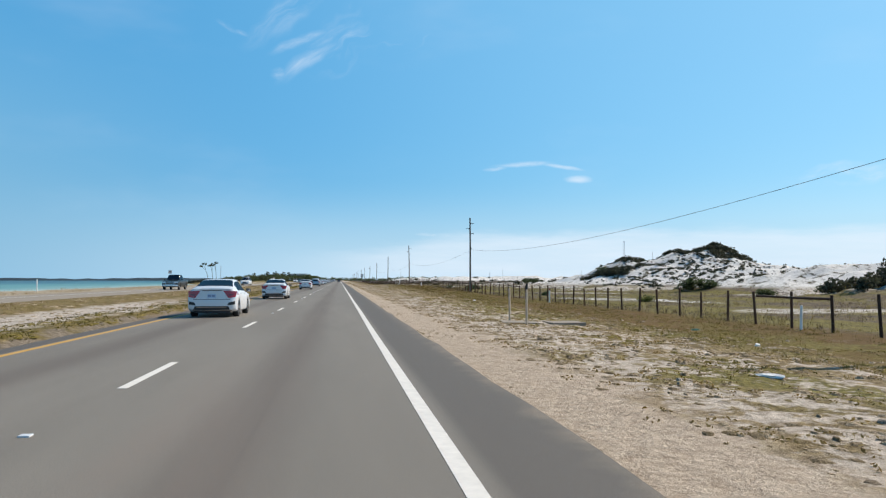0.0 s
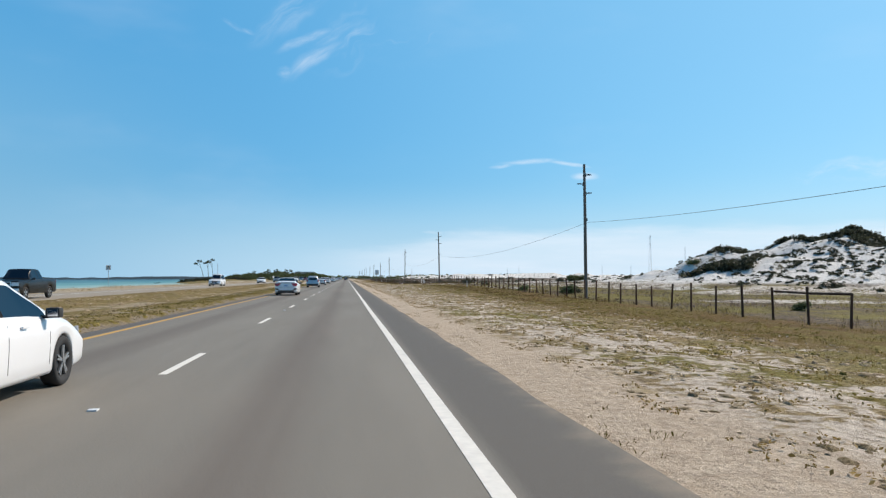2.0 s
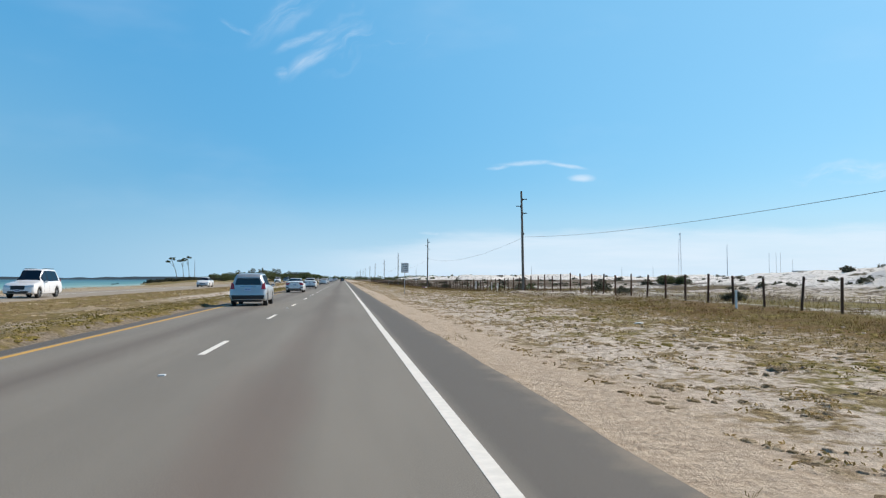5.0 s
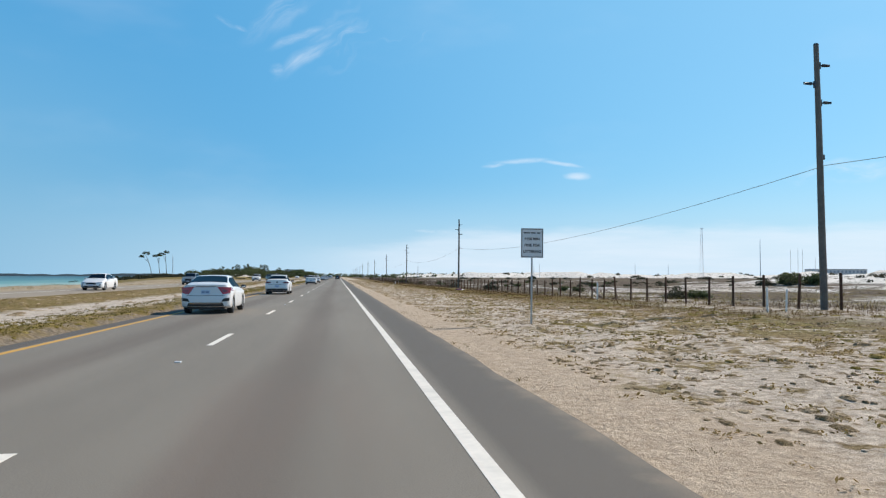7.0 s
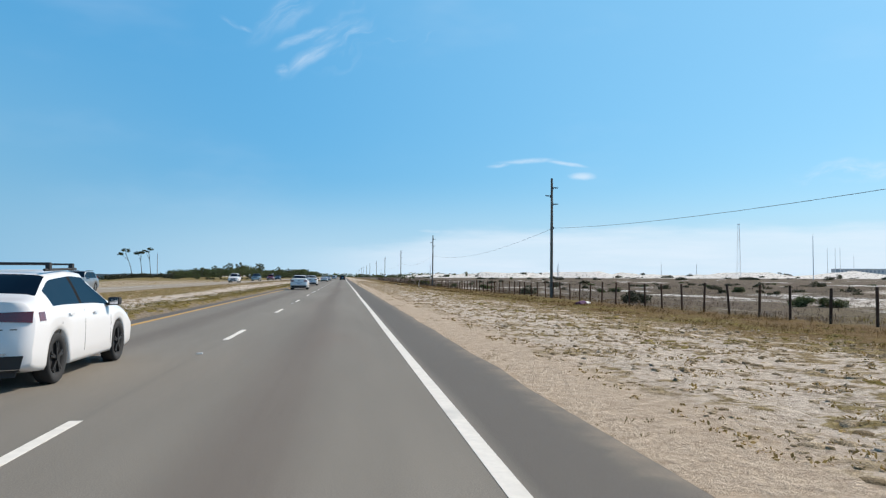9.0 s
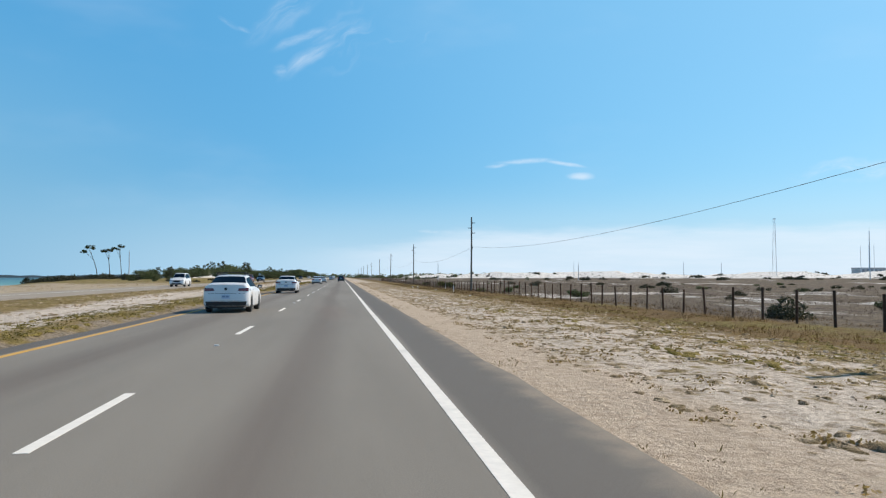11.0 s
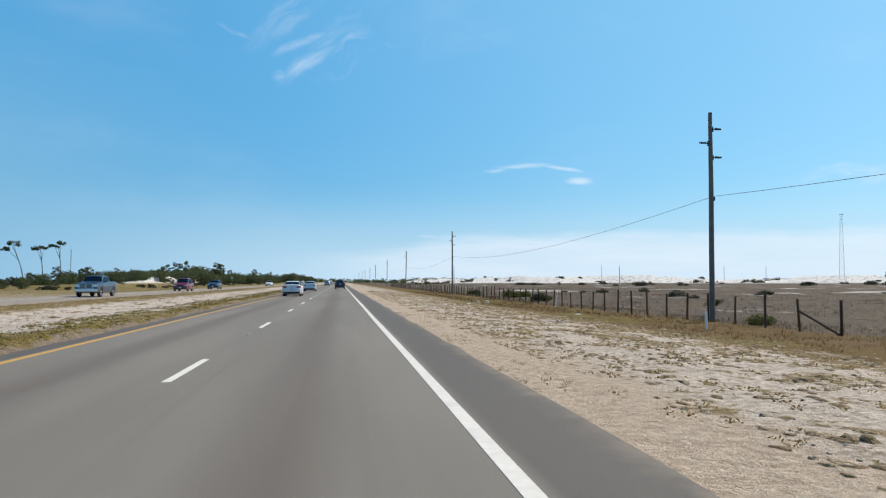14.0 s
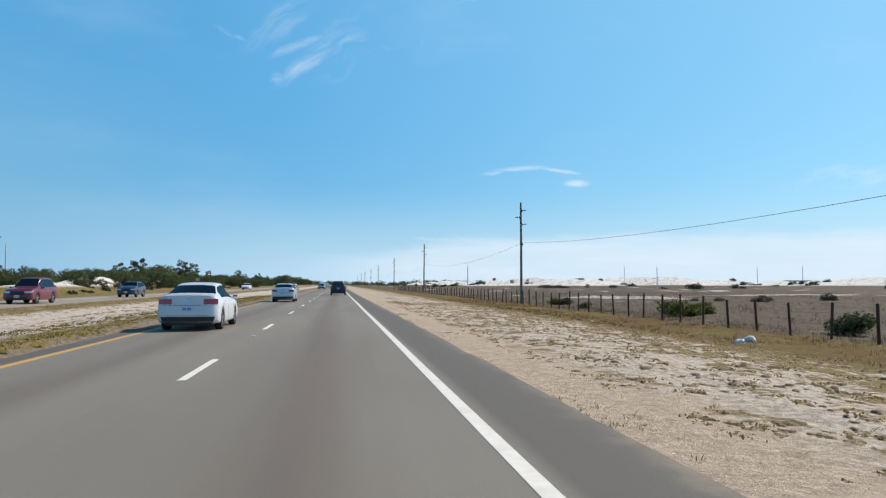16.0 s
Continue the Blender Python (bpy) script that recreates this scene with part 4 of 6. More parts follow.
    def mirrors(self, y, z, mat):
        for s in (-1, 1):
            bm = bmesh.new()
            box(bm, (0.19, 0.11, 0.13), Matrix.Translation((s * (self.W + 0.07), y, z)) @ Matrix.Rotation(s * radians(-8), 4, "Z"), 0.045)
            box(bm, (0.14, 0.05, 0.04), Matrix.Translation((s * (self.W - 0.05), y + 0.02, z - 0.05)), 0.01)
            m = self.add("wing_mirror", bm, mat)
            bm = bmesh.new()
            box(bm, (0.13, 0.006, 0.085), Matrix.Translation((s * (self.W + 0.07), y - 0.056, z)) @ Matrix.Rotation(s * radians(-8), 4, "Z"), 0.002)
            part("mirror_glass", bm, CHROME, m)

    def handles(self, spots, mat):
        for s in (-1, 1):
            for y, z in spots:
                bm = bmesh.new()
                box(bm, (0.03, 0.17, 0.028), Matrix.Translation((s * (self.W + 0.004), y, z)), 0.01)
                self.add("door_handle", bm, mat)

    def seams(self, spots, z0, z1):
        for s in (-1, 1):
            for y in spots:
                self.add("door_gap", self.side(y - 0.006, y + 0.006, z0, z1, s, 0.0015, 0.01), TRIM)

    def plate(self, end, z):
        f = self.rear if end < 0 else self.front
        p = self.add("number_plate", f([(-0.155, z - 0.078), (0.155, z - 0.078), (0.155, z + 0.078), (-0.155, z + 0.078)], 0.014), PLATE, "pale number plate with plain bars")
        for x in (-0.085, 0.055):
            part("plate_bar", f([(x - 0.05, z - 0.03), (x + 0.06, z - 0.03), (x + 0.06, z + 0.035), (x - 0.05, z + 0.035)], 0.018, 2, 2, 0.008), PLATE_INK, p)

    def pair(self, name, face, corners, mat, proud=0.008, label=""):
        for s in (-1, 1):
            c = corners if s > 0 else [(-x, z) for x, z in (corners[1], corners[0], corners[3], corners[2])]
            self.add(name, face(c, proud), mat, label)

    def place(self, x, y, z=0.0, turn=0.0):
        self.root.matrix_basis = pose(x, y, z, 0, 0, turn)
        return self


def white_fastback():
    c = Car("fastback_car", "white fastback saloon car with red C-shaped tail lamps", "car", 4.63, 1.80,
            [(-2.32, 1.06), (-1.95, 1.10), (-1.80, 1.13), (-0.85, 1.40), (-0.1, 1.42), (0.25, 1.40), (1.15, 0.98), (2.0, 0.78), (2.32, 0.62)],
            [(-2.32, 0.98), (-1.8, 0.97), (0.9, 0.90), (1.6, 0.83), (2.32, 0.60)], (-1.38, 1.32), CAR_WHITE, 0.325, 0.19,
            screen=[(0.32, 1.06)], back=[(-1.72, -0.90)], sides=[(-1.35, -0.38), (-0.30, 0.85)])
    c.pair("tail_lamp", c.rear, [(0.60, 0.72), (0.85, 0.76), (0.885, 0.975), (0.40, 1.0)], RED_LENS, 0.012, "red C-shaped lamp")
    c.pair("reversing_lamp", c.rear, [(0.62, 0.81), (0.74, 0.825), (0.79, 0.875), (0.60, 0.86)], DARK_LENS, 0.018, "darker bar in the red lamp")
    for s in (-1, 1):
        c.add("side_lamp", c.side(-2.18, -1.72, 0.84, 0.95, s, 0.008), RED_LENS)
    c.add("boot_lip", c.rear([(-0.70, 1.035), (0.70, 1.035), (0.66, 1.065), (-0.66, 1.065)], 0.05, 10, 2), CAR_WHITE)
    # thin black strip drawn as the shade beneath the boot lip
    c.add("boot_shade", c.rear([(-0.36, 0.985), (0.36, 0.985), (0.36, 1.01), (-0.36, 1.01)], 0.012), TRIM)
    c.add("bumper_gap", c.rear([(-0.66, 0.665), (0.66, 0.665), (0.68, 0.68), (-0.68, 0.68)], 0.004), TRIM)
    c.add("lower_grille", c.rear([(-0.66, 0.285), (0.66, 0.285), (0.60, 0.42), (-0.60, 0.42)], 0.008), TRIM, "black lower bumper insert")
    c.add("chrome_strip", c.rear([(-0.54, 0.372), (0.54, 0.372), (0.54, 0.392), (-0.54, 0.392)], 0.012), CHROME)
    c.pair("bumper_vent", c.rear, [(0.56, 0.45), (0.83, 0.48), (0.83, 0.60), (0.62, 0.56)], TRIM, 0.006)
    c.plate(-1, 0.80)
    c.pair("head_lamp", c.front, [(0.42, 0.60), (0.80, 0.64), (0.80, 0.74), (0.42, 0.68)], CLEAR_LENS)
    c.add("grille", c.front([(-0.40, 0.40), (0.40, 0.40), (0.42, 0.62), (-0.42, 0.62)]), TRIM)
    c.mirrors(0.72, 0.98, TRIM), c.handles([(-0.95, 0.86), (0.05, 0.84)], CAR_WHITE), c.seams([-0.34, 0.82, -1.25], 0.34, 0.88)
    return c


def silver_saloon():
    c = Car("saloon_car", "white saloon car with black wheels and a roof rack", "car", 4.56, 1.79,
            [(-2.28, 1.08), (-1.78, 1.12), (-1.05, 1.42), (-0.3, 1.475), (0.25, 1.45), (1.05, 1.02), (1.95, 0.84), (2.28, 0.68)],
            [(-2.28, 1.0), (-1.6, 0.98), (0.9, 0.93), (1.6, 0.86), (2.28, 0.66)], (-1.35, 1.27), CAR_WHITE, 0.33, 0.19, BLACK_RIM,
            screen=[(0.33, 0.98)], back=[(-1.70, -1.08)], sides=[(-1.45, -0.42), (-0.34, 0.86)])
    c.pair("tail_lamp", c.rear, [(0.44, 0.85), (0.84, 0.83), (0.84, 0.965), (0.48, 0.955)], DARK_LENS, 0.010, "dark red wrap-round lamp")
    for s in (-1, 1):
        c.add("side_lamp", c.side(-2.08, -1.86, 0.84, 0.95, s, 0.008), DARK_LENS)
        bm = bmesh.new()
        rod(bm, (s * 0.55, -1.0, 1.475), (s * 0.56, 0.15, 1.50), 0.018, None, 8)
        c.add("roof_rail", bm, TRIM)
    for y in (-0.85, 0.0):
        bm = bmesh.new()
        box(bm, (1.16, 0.07, 0.028), Matrix.Translation((0, y, 1.565)), 0.01)
        for s in (-1, 1):
            box(bm, (0.06, 0.09, 0.09), Matrix.Translation((s * 0.55, y, 1.515)), 0.012)
        c.add("roof_bar", bm, TRIM, "black cross bar of the roof rack")
    bm = bmesh.new()
    cone(bm, 0.055, 0.055, 0.02, Matrix.Translation((0, -2.275, 0.93)) @ Matrix.Rotation(math.pi / 2, 4, "X"), 16)
    c.add("badge", bm, TRIM)
    c.add("boot_gap", c.rear([(-0.70, 0.745), (0.70, 0.745), (0.70, 0.757), (-0.70, 0.757)], 0.004), TRIM)
    c.add("lower_bumper", c.rear([(-0.74, 0.28), (0.74, 0.28), (0.78, 0.44), (-0.78, 0.44)], 0.008), TRIM, "black lower bumper")
    c.add("bumper_strip", c.rear([(-0.60, 0.46), (0.60, 0.46), (0.62, 0.475), (-0.62, 0.475)], 0.010), CHROME)
    c.plate(-1, 0.63)
    c.pair("head_lamp", c.front, [(0.42, 0.62), (0.80, 0.64), (0.80, 0.76), (0.42, 0.74)], CLEAR_LENS)
    c.mirrors(0.72, 1.0, TRIM), c.handles([(-0.95, 0.88), (0.05, 0.86)], CAR_WHITE), c.seams([-0.38, 0.80, -1.25], 0.34, 0.92)
    return c


def estate(name, label, mat, tall=1.68, length=4.6, width=1.86, lamp="high", category="car"):
    """A tall five-door car with an upright tail."""
    h, w = tall, width / 2
    c = Car(name, label, category, length, width,
            [(-length / 2, h - 0.24), (-length / 2 + 0.35, h - 0.05), (-0.8, h), (0.15, h - 0.02), (0.95, 1.10), (length / 2 - 0.3, 0.97), (length / 2, 0.80)],
            [(-length / 2, 1.05), (0.8, 1.0), (length / 2 - 0.3, 0.93), (length / 2, 0.78)], (-length * 0.29, length * 0.295), mat, 0.355, 0.24,
            screen=[(0.24, 0.86)], back=[], sides=[(-length / 2 + 0.5, -1.02), (-0.96, -0.12), (-0.04, 0.70)], roof_wide=0.64, plump=0.14, rear_lean=0.30)
    c.add("rear_window", c.rear([(-0.66, 1.08), (0.66, 1.08), (0.56, h - 0.27), (-0.56, h - 0.27)], 0.006, 8, 5, 0.02), GLASS_DARK, "dark tinted glass")
    c.add("roof_spoiler", c.rear([(-0.60, h - 0.26), (0.60, h - 0.26), (0.58, h - 0.20), (-0.58, h - 0.20)], 0.07, 8, 2, 0.12), mat)
    if lamp == "high":
        c.pair("tail_lamp", c.rear, [(0.66, 0.86), (w - 0.05, 0.86), (w - 0.10, 1.22), (0.70, 1.12)], RED_LENS, 0.010, "tall red lamp")
    else:
        c.pair("tail_lamp", c.rear, [(0.40, 0.92), (w - 0.05, 0.90), (w - 0.07, 1.04), (0.42, 1.04)], RED_LENS, 0.010, "red wrap-round lamp")
    c.add("lower_bumper", c.rear([(-0.78, 0.36), (0.78, 0.36), (0.82, 0.56), (-0.82, 0.56)], 0.01), TRIM, "black lower bumper")
    c.add("tailgate_trim", c.rear([(-0.40, 0.99), (0.40, 0.99), (0.40, 1.03), (-0.40, 1.03)], 0.012), CHROME)
    c.plate(-1, 0.86)
    c.pair("head_lamp", c.front, [(0.44, 0.70), (w - 0.08, 0.72), (w - 0.08, 0.86), (0.44, 0.82)], CLEAR_LENS)
    c.add("grille", c.front([(-0.42, 0.56), (0.42, 0.56), (0.44, 0.82), (-0.44, 0.82)]), TRIM)
    c.add("front_intake", c.front([(-0.60, 0.32), (0.60, 0.32), (0.64, 0.47), (-0.64, 0.47)]), TRIM)
    c.plate(1, 0.50)
    for s in (-1, 1):
        bm = bmesh.new()
        rod(bm, (s * 0.56, -length / 2 + 0.6, h + 0.035), (s * 0.57, 0.05, h + 0.03), 0.017, None, 8)
        c.add("roof_rail", bm, TRIM)
    c.mirrors(0.66, 1.06, mat), c.handles([(-0.85, 0.96), (0.05, 0.94)], mat), c.seams([-0.08, -1.0, 0.74], 0.40, 0.98)
    return c


def pickup(label, mat, tall=1.88, length=5.9, width=2.02, name="pickup_truck"):
    h, w = tall, width / 2
    c = Car(name, label, "pickup truck", length, width,
            [(-length / 2, 1.26), (-0.9, 1.28), (-0.82, h - 0.06), (-0.3, h), (0.55, h - 0.02), (1.15, 1.26), (length / 2 - 0.15, 1.17), (length / 2, 1.08)],
            [(-length / 2, 1.24), (-0.8, 1.24), (1.1, 1.18), (length / 2, 1.06)], (-length * 0.30, length * 0.32), mat, 0.40, 0.34,
            screen=[(0.62, 1.08)], back=[], sides=[(-0.70, -0.12), (-0.04, 0.95)], roof_wide=0.68, plump=0.10, rear_lean=0.02, front_lean=0.05)
    bm = bmesh.new()
    box(bm, (width * 0.80, length / 2 - 1.05, 0.02), Matrix.Translation((0, -length / 4 - 0.48, 1.292)), 0.005)
    c.add("bed_cover", bm, TRIM)
    c.pair("head_lamp", c.front, [(0.56, 0.84), (w - 0.05, 0.84), (w - 0.06, 1.06), (0.56, 1.06)], CLEAR_LENS)
    c.add("grille_frame", c.front([(-0.54, 0.72), (0.54, 0.72), (0.54, 1.10), (-0.54, 1.10)], 0.012), CHROME, "chrome grille surround")
    for x0, z0 in ((-0.48, 0.76), (0.03, 0.76), (-0.48, 0.93), (0.03, 0.93)):
        c.add("grille", c.front([(x0, z0), (x0 + 0.45, z0), (x0 + 0.45, z0 + 0.13), (x0, z0 + 0.13)], 0.022), TRIM)
    c.add("front_bumper", c.front([(-w + 0.04, 0.46), (w - 0.04, 0.46), (w - 0.04, 0.68), (-w + 0.04, 0.68)], 0.05, 10, 3, 0.12), CHROME, "chrome bumper")
    c.add("rear_bumper", c.rear([(-w + 0.06, 0.46), (w - 0.06, 0.46), (w - 0.06, 0.64), (-w + 0.06, 0.64)], 0.06, 10, 3, 0.12), CHROME)
    c.pair("tail_lamp", c.rear, [(w - 0.20, 0.80), (w - 0.04, 0.80), (w - 0.04, 1.14), (w - 0.20, 1.14)], RED_LENS)
    c.plate(1, 0.56)
    c.mirrors(0.98, 1.28, TRIM), c.handles([(-0.55, 1.10), (0.10, 1.08)], TRIM), c.seams([-0.08, -0.78, 1.02], 0.5, 1.15)
    return c


GLASS_DARK = plain("privacy_glass", (0.012, 0.013, 0.015), 0.06, vary=0.1, coat=1.0)

# vehicles in the two lanes ahead
white_fastback().place(-4.68, 56.6)
copy_thing(bpy.data.objects["fastback_car"], pose(-4.7, 30.6, 0))
copy_thing(bpy.data.objects["fastback_car"], pose(-4.9, 109.9, 0))
copy_thing(bpy.data.objects["fastback_car"], pose(-5.0, 195.5, 0))
estate("estate_car", "silver compact estate car with tall tail lamps on asphalt", CAR_SILVER).place(-4.98, 158.6)
silver_saloon().place(-4.78, 224.4)
copy_thing(bpy.data.objects["saloon_car"], pose(-4.7, 291.5, 0))
copy_thing(bpy.data.objects["saloon_car"], pose(-4.9, 325.2, 0))
estate("people_carrier", "charcoal people carrier ahead in the same lane", CAR_DARK, 1.78, 5.0, 1.96, "high", "van").place(-0.45, 472.4)
estate("estate_car", "silver tall estate car far ahead in the inner lane", CAR_SILVER, 1.72, lamp="low").place(-4.8, 578.0)


def plain_saloon(label, mat):
    c = Car("saloon_car", label, "car", 4.75, 1.82,
            [(-2.37, 1.05), (-1.75, 1.09), (-0.95, 1.39), (-0.3, 1.45), (0.25, 1.43), (1.1, 0.99), (2.05, 0.80), (2.37, 0.66)],
            [(-2.37, 0.98), (-1.6, 0.97), (0.9, 0.92), (1.6, 0.85), (2.37, 0.64)], (-1.40, 1.38), mat, 0.33, 0.19,
            screen=[(0.33, 1.02)], back=[(-1.68, -1.0)], sides=[(-1.35, -0.42), (-0.34, 0.82)])
    c.pair("head_lamp", c.front, [(0.44, 0.58), (0.84, 0.62), (0.84, 0.74), (0.44, 0.69)], CLEAR_LENS)
    c.add("grille", c.front([(-0.38, 0.50), (0.38, 0.50), (0.40, 0.66), (-0.40, 0.66)]), TRIM)
    c.add("front_intake", c.front([(-0.60, 0.28), (0.60, 0.28), (0.62, 0.40), (-0.62, 0.40)]), TRIM)
    c.pair("tail_lamp", c.rear, [(0.46, 0.80), (0.86, 0.80), (0.86, 0.96), (0.46, 0.96)], RED_LENS)
    c.plate(1, 0.45)
    c.plate(-1, 0.66)
    c.add("lower_bumper", c.rear([(-0.74, 0.28), (0.74, 0.28), (0.78, 0.43), (-0.78, 0.43)], 0.008), TRIM, "black lower bumper")
    c.add("boot_gap", c.rear([(-0.72, 0.765), (0.72, 0.765), (0.72, 0.777), (-0.72, 0.777)], 0.004), TRIM)
    c.add("bumper_strip", c.rear([(-0.60, 0.455), (0.60, 0.455), (0.62, 0.47), (-0.62, 0.47)], 0.010), CHROME)
    c.add("badge", c.rear([(-0.05, 0.88), (0.05, 0.88), (0.05, 0.97), (-0.05, 0.97)], 0.010, 4, 4), CHROME)
    c.mirrors(0.72, 0.99, mat), c.handles([(-0.95, 0.88), (0.05, 0.86)], mat), c.seams([-0.38, 0.80, -1.25], 0.34, 0.92)
    return c


plain_saloon("pearl white saloon car in the inner lane", CAR_PEARL).place(-4.95, 402.0)
plain_saloon("pale silver saloon car following along the inner lane", CAR_SILVER).place(-4.75, 438.0)
pickup("white pickup truck far ahead in the inner lane", CAR_WHITE, 1.86, 5.7).place(-4.85, 668.0)
estate("estate_car", "dark estate car far ahead on the asphalt", CAR_GREY, 1.66).place(-0.6, 742.0)
# oncoming vehicles on the other carriageway
for car, y in (
        (pickup("black pickup truck with a chrome grille on the opposite carriageway", CAR_BLACK, 1.92, 6.0), 98.5),
        (estate("estate_car", "white tall estate car with dark windows on the pale carriageway", CAR_WHITE, 1.92, 5.1, 1.98), 171.0),
        (plain_saloon("white saloon car coming along the pale carriageway", CAR_WHITE), 233.6),
        (estate("estate_car", "grey tall estate car coming along the pale carriageway", CAR_GREY, 1.64), 274.2),
        (estate("estate_car", "white tall estate car with a dark grille, oncoming", CAR_WHITE, 1.74, 4.75), 358.8),
        (pickup("dark blue pickup truck with a chrome grille, oncoming", CAR_BLUE, 1.78, 5.3, 1.88), 394.6),
        (estate("estate_car", "maroon tall estate car on the pale carriageway", CAR_MAROON, 1.72), 429.8),
        (estate("estate_car", "navy blue compact car on the pale carriageway", CAR_BLUE, 1.52, 4.3, 1.78, "low"), 454.2),
        (plain_saloon("white saloon car far along the pale carriageway", CAR_WHITE), 548.0),
        (estate("estate_car", "dark grey estate car far along the pale carriageway", CAR_DARK, 1.68), 640.0),
        (pickup("white pickup truck far along the pale carriageway", CAR_WHITE, 1.86, 5.7), 735.0)):
    tagged(car.place(-20.9, y, 0.13, 180).root, group="oncoming vehicles")


# ---- plants ----
def leaf_material(name, dark, light, dry=None):
    m, n, b = material(name)
    rnd = n.add("ShaderNodeNewGeometry").outputs["Random Per Island"]
    where = n.add("ShaderNodeTexCoord").outputs["Object"]
    col = n.mix(rnd, dark, light)
    if dry:
        col = n.mix(n.math("MULTIPLY", n.step(n.noise(where, 0.7, 4.0), 0.5, 0.7), 0.7), col, dry)
    ob = n.add("ShaderNodeObjectInfo").outputs["Random"]
    tone = n.tree.nodes.new("ShaderNodeHueSaturation")
    n.link(n.math("ADD", 0.8, n.math("MULTIPLY", ob, 0.4)), tone.inputs["Value"])
    n.link(col, tone.inputs["Color"])
    n.link(tone.outputs[0], b.inputs["Base Color"])
    b.inputs["Roughness"].default_value = 0.6
    b.inputs["Specular IOR Level"].default_value = 0.25
    thin = n.add("ShaderNodeBsdfTranslucent", {0: tone.outputs[0]})
    both = n.add("ShaderNodeMixShader", {0: 0.4, 1: b.outputs[0], 2: thin.outputs[0]})
    n.link(both.outputs[0], n.tree.nodes["Material Output"].inputs[0])
    return m


LEAF_DARK = leaf_material("oak_leaves", (0.040, 0.056, 0.024), (0.140, 0.165, 0.068))
LEAF_PINE = leaf_material("pine_needles", (0.040, 0.050, 0.022), (0.110, 0.125, 0.055))
LEAF_SCRUB = leaf_material("scrub_leaves", (0.028, 0.032, 0.020), (0.080, 0.084, 0.050))
LEAF_GREEN = leaf_material("bright_shrub_leaves", (0.060, 0.075, 0.012), (0.16, 0.17, 0.035))
GRASS_DRY = leaf_material("dry_grass", (0.19, 0.125, 0.042), (0.42, 0.30, 0.125), (0.16, 0.13, 0.035))
GRASS_OLIVE = leaf_material("olive_grass", (0.105, 0.090, 0.018), (0.26, 0.205, 0.052), (0.34, 0.25, 0.10))
GRASS_BROWN = leaf_material("brown_sedge", (0.060, 0.045, 0.034), (0.165, 0.125, 0.090), (0.20, 0.150, 0.095))
BARK = plain("grey_bark", (0.12, 0.10, 0.08), 0.9, vary=0.3, scale=2.0, relief=0.01)


def faces_mesh(name, quads, mat):
    """A mesh of loose four-cornered leaves or blades from an array (n, 4, 3)."""
    q = np.asarray(quads, dtype=np.float32)
    n = len(q)
    me = bpy.data.meshes.new(name)
    me.vertices.add(n * 4)
    me.vertices.foreach_set("co", q.ravel())
    me.loops.add(n * 4)
    me.loops.foreach_set("vertex_index", np.arange(n * 4, dtype=np.int32))
    me.polygons.add(n)
    me.polygons.foreach_set("loop_start", np.arange(0, n * 4, 4, dtype=np.int32))
    me.materials.append(mat)
    me.update(calc_edges=True)
    return me


def unit(v):
    return v / np.maximum(np.linalg.norm(v, axis=-1, keepdims=True), 1e-9)


def leaves(rng, centres, radii, count, size, flat=0.75):
    """Leaves strewn over clumps, most of them near each clump's skin and facing out."""
    k = rng.randint(0, len(centres), count)
    d = unit(rng.normal(size=(count, 3)))
    r = radii[k] * rng.uniform(0.55, 1.08, count)
    p = centres[k] + d * r[:, None] * np.array([1, 1, flat])
    nrm = unit(d + rng.normal(scale=0.6, size=(count, 3)))
    u = unit(np.cross(nrm, rng.normal(size=(count, 3))))
    v = np.cross(nrm, u)
    s = size * rng.uniform(0.6, 1.4, count)[:, None]
    return np.stack([p - u * s, p - v * s * 0.55, p + u * s, p + v * s * 0.55], axis=1)


def shrub(name, seed, wide, tall, count, size, mat, label, category="shrub", group="shrubs"):
    rng = np.random.RandomState(seed)
    root = new(name)
    bm = bmesh.new()
    n = rng.randint(13, 17)
    a, d = rng.uniform(0, 2 * np.pi, n), np.sqrt(rng.uniform(0, 1, n)) * 0.78
    c = np.stack([np.cos(a) * d * wide, np.sin(a) * d * wide * 0.85, rng.uniform(0.16, 0.74, n) * tall * (1 - 0.62 * d * d)], axis=1)
    r = rng.uniform(0.26, 0.42, n) * min(wide, tall)
    for q in c:
        rod(bm, (q[0] * 0.15, q[1] * 0.15, -0.05), tuple(q * np.array([0.9, 0.9, 0.95])), 0.022 * tall / 1.5, 0.006, 4)
    part("stems", bm, BARK, root)
    part("foliage", faces_mesh("foliage", leaves(rng, c, r, count, size), mat), None, root)
    return tagged(root, label, category, group)


